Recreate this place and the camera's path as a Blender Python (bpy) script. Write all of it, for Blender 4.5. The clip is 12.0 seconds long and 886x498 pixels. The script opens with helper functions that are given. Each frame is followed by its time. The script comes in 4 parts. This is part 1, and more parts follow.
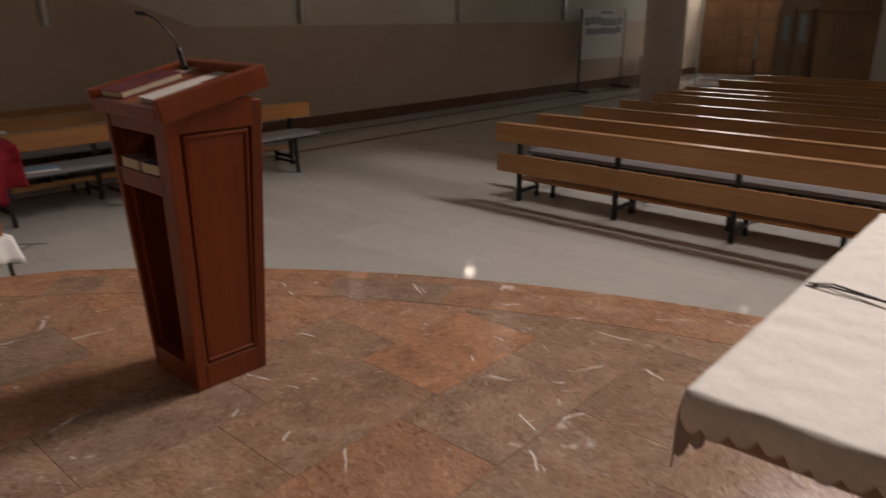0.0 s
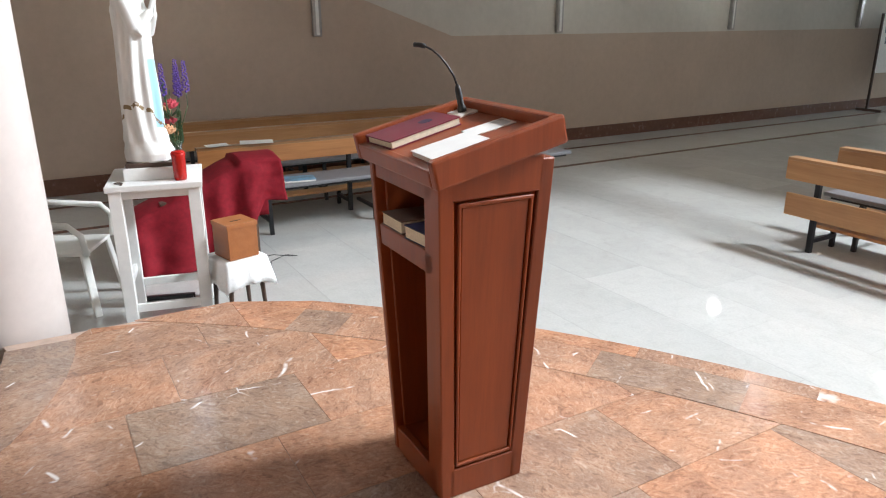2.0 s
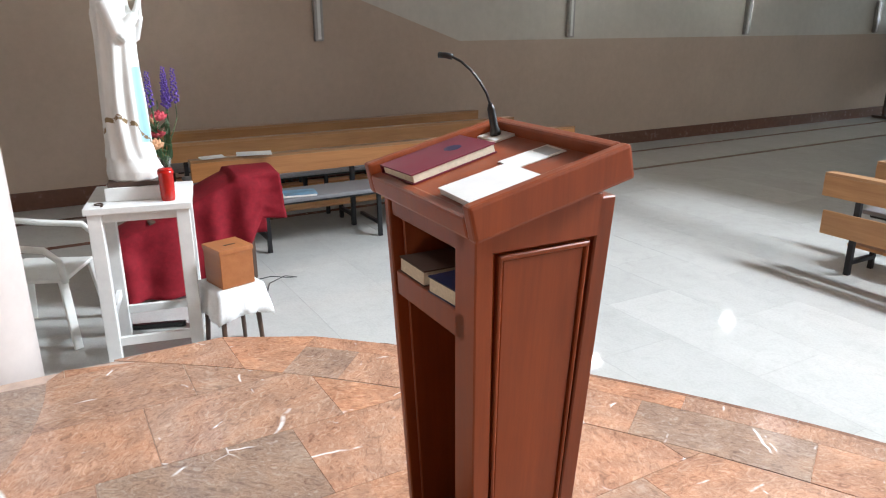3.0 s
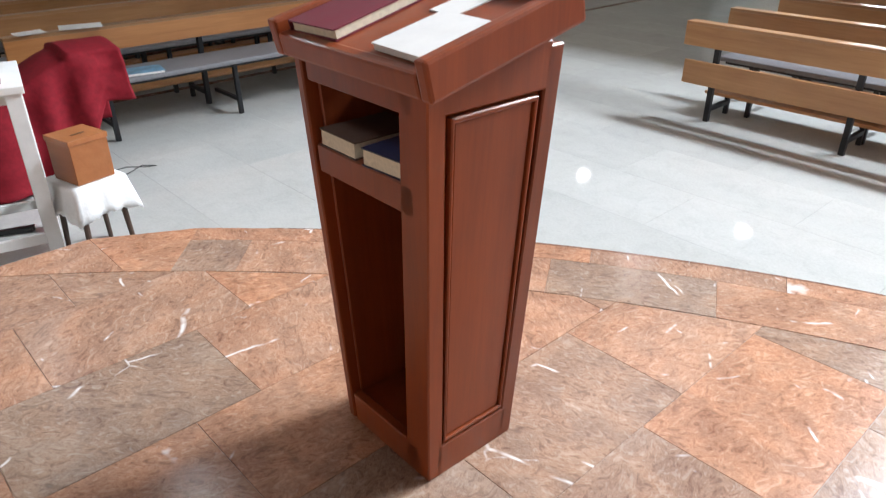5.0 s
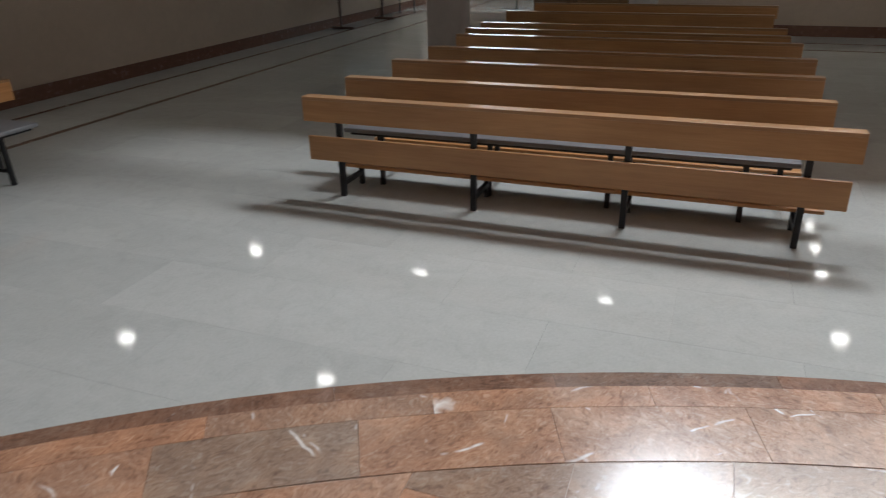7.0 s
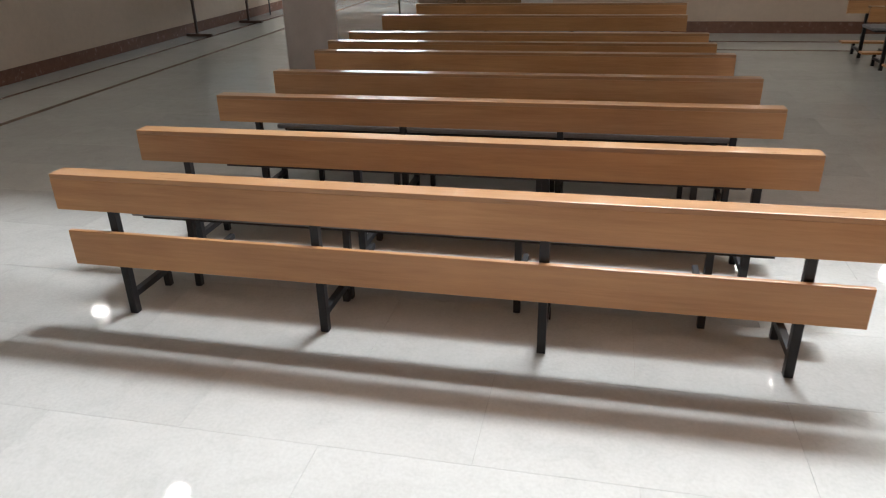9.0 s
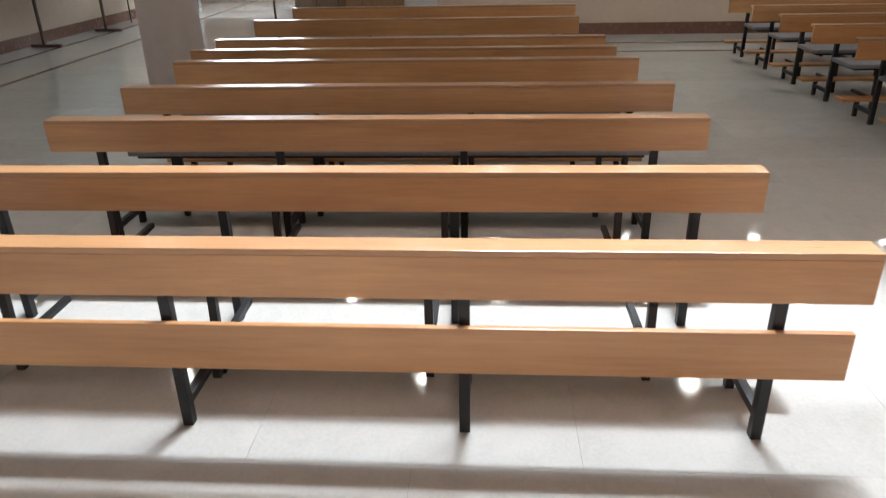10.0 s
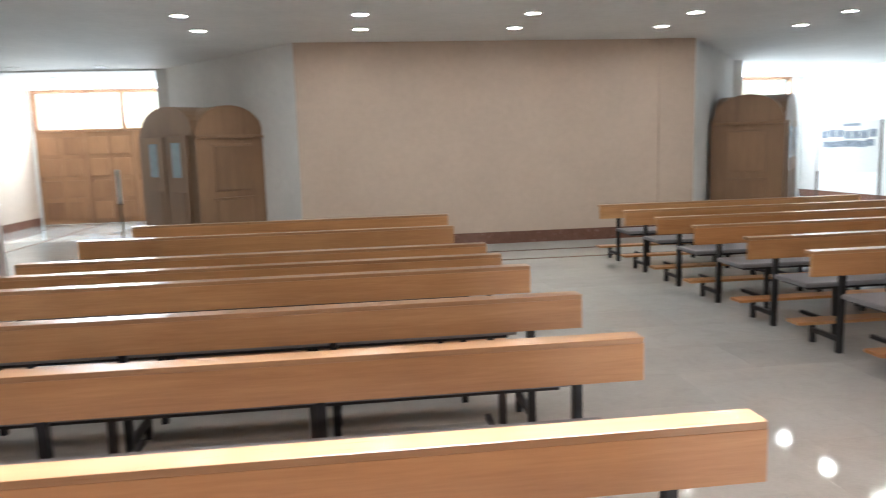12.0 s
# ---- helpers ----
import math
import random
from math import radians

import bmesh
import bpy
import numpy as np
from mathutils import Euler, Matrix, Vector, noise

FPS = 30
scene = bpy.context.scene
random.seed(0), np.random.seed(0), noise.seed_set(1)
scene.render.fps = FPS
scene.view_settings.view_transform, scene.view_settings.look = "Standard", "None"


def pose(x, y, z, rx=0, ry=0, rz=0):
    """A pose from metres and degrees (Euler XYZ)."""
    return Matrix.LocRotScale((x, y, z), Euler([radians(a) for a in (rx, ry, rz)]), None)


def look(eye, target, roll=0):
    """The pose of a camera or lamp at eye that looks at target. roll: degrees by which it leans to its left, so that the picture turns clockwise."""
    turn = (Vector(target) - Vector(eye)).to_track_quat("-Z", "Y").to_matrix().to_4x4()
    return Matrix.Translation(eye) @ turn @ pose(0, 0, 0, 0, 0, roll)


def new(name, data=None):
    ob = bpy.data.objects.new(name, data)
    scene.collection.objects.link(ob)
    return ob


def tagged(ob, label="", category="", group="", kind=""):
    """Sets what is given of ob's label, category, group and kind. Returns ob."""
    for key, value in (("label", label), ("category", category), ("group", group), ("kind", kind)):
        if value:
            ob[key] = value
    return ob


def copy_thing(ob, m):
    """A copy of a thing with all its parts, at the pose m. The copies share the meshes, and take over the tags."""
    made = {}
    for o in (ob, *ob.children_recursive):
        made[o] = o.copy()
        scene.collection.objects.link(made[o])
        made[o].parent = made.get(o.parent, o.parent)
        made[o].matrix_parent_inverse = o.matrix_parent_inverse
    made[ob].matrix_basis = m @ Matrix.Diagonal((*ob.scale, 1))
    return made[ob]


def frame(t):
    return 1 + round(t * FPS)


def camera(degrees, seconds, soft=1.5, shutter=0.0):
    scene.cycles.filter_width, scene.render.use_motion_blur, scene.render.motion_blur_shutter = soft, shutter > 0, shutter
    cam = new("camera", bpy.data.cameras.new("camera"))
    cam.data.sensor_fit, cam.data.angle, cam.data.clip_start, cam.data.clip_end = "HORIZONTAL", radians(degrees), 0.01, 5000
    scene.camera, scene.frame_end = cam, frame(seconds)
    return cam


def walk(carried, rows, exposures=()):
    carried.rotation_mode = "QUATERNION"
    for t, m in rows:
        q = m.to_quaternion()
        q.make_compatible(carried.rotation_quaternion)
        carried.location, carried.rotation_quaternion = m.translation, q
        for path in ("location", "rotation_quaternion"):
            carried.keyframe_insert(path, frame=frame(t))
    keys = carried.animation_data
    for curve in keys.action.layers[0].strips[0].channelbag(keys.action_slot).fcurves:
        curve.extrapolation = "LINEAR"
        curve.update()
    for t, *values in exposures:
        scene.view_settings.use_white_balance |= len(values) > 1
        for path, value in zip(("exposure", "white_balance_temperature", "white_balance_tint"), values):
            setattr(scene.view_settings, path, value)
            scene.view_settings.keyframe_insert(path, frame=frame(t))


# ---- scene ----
cam = camera(64.0, 12.0, soft=1.1, shutter=0.3)
PATH = [
    (0, (0.873, 0.539, 1.77), (-0.386, 1.961, 1.144), -0.1),
    (0.5, (0.842, 0.668, 1.849), (-0.714, 1.807, 1.321), -0.7),
    (1, (0.671, 0.755, 1.852), (-1.001, 1.685, 1.272), 0.8),
    (1.5, (0.435, 0.755, 1.874), (-1.237, 1.7, 1.313), 0.5),
    (2, (0.187, 0.796, 1.869), (-1.46, 1.746, 1.247), -0.2),
    (2.5, (-0.051, 0.917, 1.881), (-1.697, 1.872, 1.267), 0.4),
    (2.7, (-0.128, 0.945, 1.877), (-1.793, 1.872, 1.27), -0.0),
    (4.3, (-0.47, 0.887, 1.852), (-1.87, 2.113, 1.12), -0.2),
    (4.5, (-0.473, 0.883, 1.84), (-1.848, 2.103, 1.052), -0.5),
    (5, (-0.481, 0.863, 1.803), (-1.779, 2.058, 0.861), -0.1),
    (5.5, (-0.501, 0.878, 1.773), (-1.677, 2.135, 0.755), -0.9),
    (6, (-0.515, 1.03, 1.771), (-1.391, 2.537, 0.79), -0.3),
    (6.2, (-0.522, 1.135, 1.788), (-1.283, 2.71, 0.819), -0.5),
    (6.5, (-0.525, 1.311, 1.811), (-1.294, 2.924, 0.914), -1.4),
    (7, (-0.553, 1.617, 1.854), (-1.21, 3.322, 1.039), -1.2),
    (7.5, (-0.638, 2.015, 1.798), (-0.996, 3.792, 0.952), -0.1),
    (7.7, (-0.649, 2.201, 1.789), (-0.937, 4.007, 0.978), 0.2),
    (9.3, (-0.86, 3.617, 1.836), (-1.28, 5.37, 0.971), -1.9),
    (9.5, (-0.879, 3.747, 1.843), (-1.231, 5.491, 0.929), -1.3),
    (10, (-0.947, 4.062, 1.732), (-1.065, 5.876, 0.899), -1.2),
    (10.2, (-0.978, 4.171, 1.704), (-1.113, 6.029, 0.976), -1.7),
    (10.5, (-1.002, 4.343, 1.649), (-1.211, 6.28, 1.197), -0.0),
    (10.8, (-0.99, 4.525, 1.602), (-1.244, 6.457, 1.153), -0.5),
    (11, (-1.011, 4.656, 1.54), (-1.177, 6.619, 1.196), -0.7),
    (11.5, (-1.023, 4.948, 1.523), (-1.127, 6.929, 1.268), -1.7),
    (12, (-0.886, 5.158, 1.554), (-0.653, 7.125, 1.275), -1.7),
]

EXPOSURES = [(0.0, -2.28, 7600, 20), (0.3, -1.98, 7100, 15), (0.5, -1.68, 6700, 12), (1.0, -1.08, 6300, 9), (1.5, -0.62, 6050, 7), (2.5, -0.28, 5850, 6), (5.0, -0.42, 5750, 6), (5.5, -0.58, 5750, 5), (6.0, -1.0, 5850, 6),
             (6.5, -1.42, 5950, 6), (7.6, -1.95, 6000, 6), (9.3, -0.42, 6100, 8), (10.0, -0.2, 6000, 8), (10.5, -0.08, 5750, 8), (11.3, 0.4, 5700, 7), (12.0, 0.55, 5750, 7)]
walk(cam, [(t, look(eye, target, roll)) for t, eye, target, roll in PATH], EXPOSURES)

# ---- plan, metres: y runs from the altar to the back of the church ----
WL, WR, YB, YD, YA = -8.56, 11.2, 16.47, 23.4, -5.0
H = 3.22          # ceiling
PH = 0.325         # platform, two steps
SKY = (-3.6, 5.6, -4.6, 10.4)   # raised lantern inferred over the sanctuary, unseen, x0 x1 y0 y1
YO = 8.85         # far edge of the ceiling opening, set to limit window light on the pews
HL = 8.7          # its roof; the clerestory window is in its far wall
WIN = (0.8, 5.0, 4.75, 6.55)   # clerestory x0 x1 z0 z1
HIGH = (-1.1, 0.34, 6.6, 8.4)   # tall high window beside it that throws the lectern's shadow
TOP = (0.42, 3.25, 6.95, 8.3)   # small unseen opening added over it so that sun falls on the altar

# ---- world and large lights ----
world = bpy.data.worlds.new("sky")
scene.world = world
world.use_nodes = True
wn = world.node_tree
sky = wn.nodes.new("ShaderNodeTexSky")
sky.sky_type, sky.sun_disc = "NISHITA", False
sky.sun_elevation, sky.sun_rotation = radians(38), radians(0)
wn.links.new(sky.outputs[0], wn.nodes["Background"].inputs[0])
wn.nodes["Background"].inputs[1].default_value = 0.12


def lamp(name, kind, m, energy, color=(1, 1, 1), size=None, size_y=None):
    data = bpy.data.lights.new(name, kind)
    data.energy, data.color = energy, color
    if kind == "AREA":
        data.shape, data.size, data.size_y = "RECTANGLE", size, size_y or size
    ob = new(name, data)
    ob.matrix_world = m
    return ob


sun = lamp("sun", "SUN", look((-6.3, 24, 2.92), (-6.4, 20.27, 0)), 5.0, (1, 0.95, 0.86))
sun.data.angle = radians(0.5)
lamp("clerestory_daylight", "AREA", look((2.9, SKY[3] + 0.02, 5.65), (2.9, 0, 5.2)), 320, (0.95, 0.98, 1.0), 4.1, 1.75)
lamp("high_window_daylight", "AREA", look((-0.38, SKY[3] + 0.02, 7.5), (-0.38, 0, 7.2)), 2700, (0.97, 0.98, 1.0), 1.4, 1.75)
# fill lamp added in the unseen TOP opening to brighten altar and platform
lamp("altar_fill_daylight", "AREA", look((1.83, SKY[3] + 0.02, 7.62), (1.83, 0, 7.3)), 1600, (1.0, 0.98, 0.95), 2.75, 1.25)
lamp("door_window_daylight", "AREA", look((-6.7, YD + 0.02, 2.7), (-6.7, 0, 1.8)), 260, (0.9, 0.97, 1.0), 3.2, 0.72)
lamp("door_window_daylight", "AREA", look((9.2, YD + 0.02, 2.7), (9.2, 0, 1.8)), 260, (0.9, 0.97, 1.0), 3.2, 0.72)


# ---- materials ----
def material(name, rough=0.6, metal=0.0, spec=0.5):
    m = bpy.data.materials.new(name)
    m.use_nodes = True
    b = m.node_tree.nodes["Principled BSDF"]
    b.inputs["Roughness"].default_value, b.inputs["Metallic"].default_value = rough, metal
    b.inputs["Specular IOR Level"].default_value = spec
    return m, m.node_tree, b


def noise_node(nt, coord, scale, detail=6, rough=0.6, distort=0.0, stretch=(1, 1, 1)):
    mp = nt.nodes.new("ShaderNodeMapping")
    mp.inputs["Scale"].default_value = stretch
    nt.links.new(coord, mp.inputs[0])
    n = nt.nodes.new("ShaderNodeTexNoise")
    n.inputs["Scale"].default_value, n.inputs["Detail"].default_value = scale, detail
    n.inputs["Roughness"].default_value, n.inputs["Distortion"].default_value = rough, distort
    nt.links.new(mp.outputs[0], n.inputs["Vector"])
    return n


def ramp(nt, fac, stops):
    r = nt.nodes.new("ShaderNodeValToRGB")
    while len(r.color_ramp.elements) < len(stops):
        r.color_ramp.elements.new(0.5)
    for e, (p, c) in zip(r.color_ramp.elements, stops):
        e.position, e.color = p, (*c, 1)
    nt.links.new(fac, r.inputs[0])
    return r.outputs[0]


def mix(nt, fac, a, b, mode="MIX"):
    n = nt.nodes.new("ShaderNodeMix")
    n.data_type, n.blend_type = "RGBA", mode
    for sock, v in ((n.inputs[0], fac), (n.inputs[6], a), (n.inputs[7], b)):
        if isinstance(v, (int, float)):
            sock.default_value = v
        elif isinstance(v, tuple):
            sock.default_value = (*v, 1)
        else:
            nt.links.new(v, sock)
    return n.outputs[2]


def math_node(nt, op, a, b=0.0):
    n = nt.nodes.new("ShaderNodeMath")
    n.operation = op
    for sock, v in zip(n.inputs, (a, b)):
        if isinstance(v, (int, float)):
            sock.default_value = v
        else:
            nt.links.new(v, sock)
    return n.outputs[0]


def bump(nt, b, height, strength=0.1, distance=0.01):
    n = nt.nodes.new("ShaderNodeBump")
    n.inputs["Strength"].default_value, n.inputs["Distance"].default_value = strength, distance
    nt.links.new(height, n.inputs["Height"])
    nt.links.new(n.outputs[0], b.inputs["Normal"])


def world_coord(nt):
    return nt.nodes.new("ShaderNodeNewGeometry").outputs["Position"]


def object_coord(nt):
    return nt.nodes.new("ShaderNodeTexCoord").outputs["Object"]


def object_random(nt):
    return nt.nodes.new("ShaderNodeObjectInfo").outputs["Random"]


def plaster(name, c, rough=0.85):
    m, nt, b = material(name, rough, spec=0.25)
    p = world_coord(nt)
    a = noise_node(nt, p, 0.7, 5, 0.6)
    f = noise_node(nt, p, 9, 8, 0.7)
    lo, hi = tuple(v * 0.9 for v in c), tuple(min(1, v * 1.07) for v in c)
    col = ramp(nt, a.outputs[0], [(0.3, lo), (0.7, hi)])
    col = mix(nt, 0.25, col, ramp(nt, f.outputs[0], [(0.35, tuple(v * 0.8 for v in c)), (0.65, hi)]))
    nt.links.new(col, b.inputs["Base Color"])
    bump(nt, b, f.outputs[0], 0.12, 0.004)
    return m


def wood(name, dark, light, axis=0, rough=0.38, scale=1.0, coat=0.0, vary=0.25, hue=0.0):
    m, nt, b = material(name, rough)
    p = object_coord(nt)
    st = [9.0, 9.0, 9.0]
    st[axis] = 0.55
    shift = nt.nodes.new("ShaderNodeVectorMath")
    shift.operation = "ADD"
    nt.links.new(p, shift.inputs[0])
    off = nt.nodes.new("ShaderNodeCombineXYZ")
    rnd = math_node(nt, "MULTIPLY", object_random(nt), 37.0)
    nt.links.new(rnd, off.inputs[0]), nt.links.new(rnd, off.inputs[1]), nt.links.new(rnd, off.inputs[2])
    nt.links.new(off.outputs[0], shift.inputs[1])
    g = noise_node(nt, shift.outputs[0], 1.6 * scale, 7, 0.62, 0.9, tuple(st))
    big = noise_node(nt, shift.outputs[0], 0.9, 3, 0.5, 0.3, (1, 1, 1))
    fine = noise_node(nt, shift.outputs[0], 9 * scale, 5, 0.7, 0.0, tuple(st))
    col = ramp(nt, g.outputs[0], [(0.28, dark), (0.5, tuple((a + c) / 2 for a, c in zip(dark, light))), (0.72, light)])
    col = mix(nt, 0.3, col, ramp(nt, fine.outputs[0], [(0.35, dark), (0.65, light)]))
    col = mix(nt, 0.35, col, ramp(nt, big.outputs[0], [(0.3, tuple(v * 0.8 for v in dark)), (0.7, tuple(min(1, v * 1.1) for v in light))]))
    k = math_node(nt, "ADD", math_node(nt, "MULTIPLY", object_random(nt), vary), 1 - vary / 2)
    sc = nt.nodes.new("ShaderNodeCombineXYZ")
    for i in range(3):
        nt.links.new(k, sc.inputs[i])
    col = mix(nt, 1.0, col, sc.outputs[0], "MULTIPLY")
    if hue:
        odd = math_node(nt, "FRACT", math_node(nt, "MULTIPLY", object_random(nt), 17.3))
        col = mix(nt, hue, col, mix(nt, 1.0, col, ramp(nt, odd, [(0.0, (1.08, 0.88, 0.72)), (0.55, (1.0, 1.0, 1.0)), (1.0, (1.02, 1.14, 1.32))]), "MULTIPLY"))
    nt.links.new(col, b.inputs["Base Color"])
    rr = math_node(nt, "ADD", math_node(nt, "MULTIPLY", fine.outputs[0], 0.22), rough - 0.1)
    nt.links.new(rr, b.inputs["Roughness"])
    b.inputs["Coat Weight"].default_value, b.inputs["Coat Roughness"].default_value = coat, 0.15
    bump(nt, b, g.outputs[0], 0.06, 0.003)
    return m


def plain(name, c, rough=0.5, metal=0.0, vary=0.15, scale=14, spec=0.5, bumpy=0.05):
    m, nt, b = material(name, rough, metal, spec)
    n = noise_node(nt, object_coord(nt), scale, 6, 0.65)
    col = ramp(nt, n.outputs[0], [(0.3, tuple(v * (1 - vary) for v in c)), (0.7, tuple(min(1, v * (1 + vary)) for v in c))])
    nt.links.new(col, b.inputs["Base Color"])
    nt.links.new(math_node(nt, "ADD", math_node(nt, "MULTIPLY", n.outputs[0], 0.2), rough - 0.1), b.inputs["Roughness"])
    bump(nt, b, n.outputs[0], bumpy, 0.004)
    return m


def red_marble(name, dark=1.0):
    m, nt, b = material(name, 0.16)
    p = world_coord(nt)
    r = object_random(nt)
    rot = nt.nodes.new("ShaderNodeVectorRotate")
    rot.rotation_type = "Z_AXIS"
    nt.links.new(p, rot.inputs["Vector"])
    nt.links.new(math_node(nt, "MULTIPLY", r, 3.0), rot.inputs["Angle"])
    off = nt.nodes.new("ShaderNodeCombineXYZ")
    nt.links.new(math_node(nt, "MULTIPLY", r, 53.0), off.inputs[0])
    nt.links.new(math_node(nt, "MULTIPLY", r, 29.0), off.inputs[1])
    sh = nt.nodes.new("ShaderNodeVectorMath")
    nt.links.new(rot.outputs[0], sh.inputs[0]), nt.links.new(off.outputs[0], sh.inputs[1])
    v = sh.outputs[0]
    a = noise_node(nt, v, 2.4, 5, 0.6, 1.2)
    c = noise_node(nt, v, 15, 5, 0.55, 2.2, (1, 1.7, 1))
    e = noise_node(nt, v, 55, 5, 0.7, 0.8)
    base = ramp(nt, a.outputs[0], [(0.37, (0.22, 0.125, 0.09)), (0.5, (0.37, 0.225, 0.16)), (0.63, (0.44, 0.315, 0.25))])
    mott = ramp(nt, c.outputs[0], [(0.34, (0.19, 0.105, 0.075)), (0.44, (0.35, 0.195, 0.13)), (0.49, (0.46, 0.285, 0.2)), (0.53, (0.33, 0.19, 0.13)), (0.59, (0.46, 0.295, 0.215)), (0.68, (0.54, 0.40, 0.32))])
    grit = ramp(nt, e.outputs[0], [(0.38, (0.09, 0.055, 0.045)), (0.5, (0.40, 0.25, 0.18)), (0.64, (0.62, 0.47, 0.39))])
    clump = noise_node(nt, v, 7.5, 4, 0.5, 0.6)
    patch = ramp(nt, clump.outputs[0], [(0.4, (0.86, 0.86, 0.88)), (0.5, (1.0, 1.0, 1.0)), (0.62, (1.14, 1.1, 1.06))])
    col = mix(nt, 0.8, mix(nt, 0.13, mix(nt, 0.62, base, mott), grit), mix(nt, 1.0, mix(nt, 0.13, mix(nt, 0.62, base, mott), grit), patch, "MULTIPLY"))
    tone = ramp(nt, r, [(0.0, (1.2, 1.02, 0.86)), (0.25, (1.14, 1.08, 0.98)), (0.42, (0.9, 1.0, 1.02)), (0.55, (1.12, 1.06, 0.96)), (0.68, (1.24, 1.03, 0.83)), (0.8, (0.84, 0.96, 0.98)), (1.0, (1.08, 1.1, 1.05))])
    col = mix(nt, 1.0, col, tone, "MULTIPLY")
    if dark != 1.0:
        col = mix(nt, 1.0, col, (dark, dark * 0.85, dark * 0.8), "MULTIPLY")
    wob = noise_node(nt, v, 6.0, 2, 0.5)
    wv = nt.nodes.new("ShaderNodeVectorMath")
    wv.operation = "MULTIPLY_ADD"
    nt.links.new(wob.outputs["Color"], wv.inputs[0])
    wv.inputs[1].default_value = (0.06, 0.06, 0.06)
    nt.links.new(v, wv.inputs[2])
    for scale, th, g0 in ((1.6, 0.0055, 0.56), (3.1, 0.008, 0.60)):
        vo = nt.nodes.new("ShaderNodeTexVoronoi")
        vo.feature = "DISTANCE_TO_EDGE"
        vo.inputs["Scale"].default_value = scale
        nt.links.new(wv.outputs[0], vo.inputs["Vector"])
        vein = ramp(nt, vo.outputs["Distance"], [(0.0, (1, 1, 1)), (th, (0.7, 0.7, 0.7)), (th * 2.0, (0, 0, 0))])
        gate = ramp(nt, noise_node(nt, v, 3.7 + scale, 3, 0.6).outputs[0], [(g0, (0, 0, 0)), (g0 + 0.09, (1, 1, 1))])
        col = mix(nt, math_node(nt, "MULTIPLY", vein, gate), col, (0.86, 0.81, 0.77))
    nt.links.new(col, b.inputs["Base Color"])
    nt.links.new(math_node(nt, "ADD", math_node(nt, "MULTIPLY", c.outputs[0], 0.18), 0.12), b.inputs["Roughness"])
    bump(nt, b, c.outputs[0], 0.03, 0.002)
    return m


def pale_floor(name):
    m, nt, b = material(name, 0.14)
    p = world_coord(nt)
    a = noise_node(nt, p, 0.8, 5, 0.6, 0.8, (1, 2.2, 1))
    c = noise_node(nt, p, 6, 7, 0.7, 1.2)
    f = noise_node(nt, p, 60, 4, 0.7)
    col = ramp(nt, a.outputs[0], [(0.3, (0.485, 0.485, 0.46)), (0.7, (0.59, 0.59, 0.565))])
    col = mix(nt, 0.4, col, ramp(nt, c.outputs[0], [(0.3, (0.44, 0.435, 0.41)), (0.5, (0.56, 0.555, 0.53)), (0.75, (0.64, 0.635, 0.61))]))
    col = mix(nt, 0.2, col, ramp(nt, f.outputs[0], [(0.35, (0.42, 0.4, 0.37)), (0.6, (0.65, 0.63, 0.6))]))
    r = object_random(nt)
    col = mix(nt, 1.0, col, ramp(nt, r, [(0, (0.86, 0.87, 0.87)), (1, (0.95, 0.96, 0.96))]), "MULTIPLY")
    nt.links.new(col, b.inputs["Base Color"])
    nt.links.new(math_node(nt, "ADD", math_node(nt, "MULTIPLY", c.outputs[0], 0.07), 0.03), b.inputs["Roughness"])
    return m


M_WALL = plaster("sand_plaster", (0.56, 0.45, 0.36))
M_WHITE = plaster("white_plaster", (0.72, 0.71, 0.69))
M_CEIL = plaster("ceiling_paint", (0.72, 0.71, 0.69))
M_COL = plaster("column_plaster", (0.55, 0.485, 0.45))
M_FLOOR = pale_floor("pale_marble")
M_RED = red_marble("red_marble")
# lower tread: the same marble with its colour multiplied darker
M_TREAD = red_marble("red_marble_darkened", 0.62)
M_JOINT = plain("grout", (0.46, 0.34, 0.27), 0.8)
M_JOINT2 = plain("pale_grout", (0.36, 0.34, 0.31), 0.7)
M_STRIP = plain("brown_marble", (0.17, 0.085, 0.06), 0.25)
M_PEW = wood("pine_varnished", (0.36, 0.155, 0.052), (0.62, 0.335, 0.135), 0, 0.36, coat=0.15, hue=0.5)
M_PEWTOP = wood("pine_worn", (0.33, 0.16, 0.066), (0.52, 0.3, 0.14), 0, 0.3, coat=0.25)
M_STEEL = plain("black_steel", (0.018, 0.018, 0.02), 0.45, 0.3)
M_CUSHION = plain("grey_vinyl", (0.20, 0.20, 0.215), 0.5, 0.0, 0.12, 40)
M_LECT = wood("mahogany", (0.15, 0.027, 0.006), (0.33, 0.069, 0.0145), 2, 0.36, 0.8, coat=0.08, vary=0.1)
M_DOOR = wood("oak_door", (0.20, 0.095, 0.045), (0.36, 0.19, 0.09), 2, 0.42)
M_CLOTH = plain("white_cloth", (0.86, 0.86, 0.85), 0.9, 0, 0.05, 60, 0.2, 0.3)
M_REDCLOTH = plain("red_cloth", (0.20, 0.010, 0.018), 0.85, 0, 0.2, 30, 0.2, 0.2)
M_WPAINT = plain("white_paint", (0.78, 0.78, 0.76), 0.4, 0, 0.05)
M_PLASTIC = plain("white_plastic", (0.78, 0.78, 0.74), 0.35, 0, 0.05)
M_PAPER = plain("paper", (0.82, 0.81, 0.78), 0.8, 0, 0.04)
M_PAGES = plain("page_edges", (0.74, 0.68, 0.53), 0.85, 0, 0.12, 90)
M_MAROON = plain("maroon_cover", (0.17, 0.022, 0.04), 0.4)
M_NAVY = plain("navy_cover", (0.015, 0.02, 0.06), 0.4)
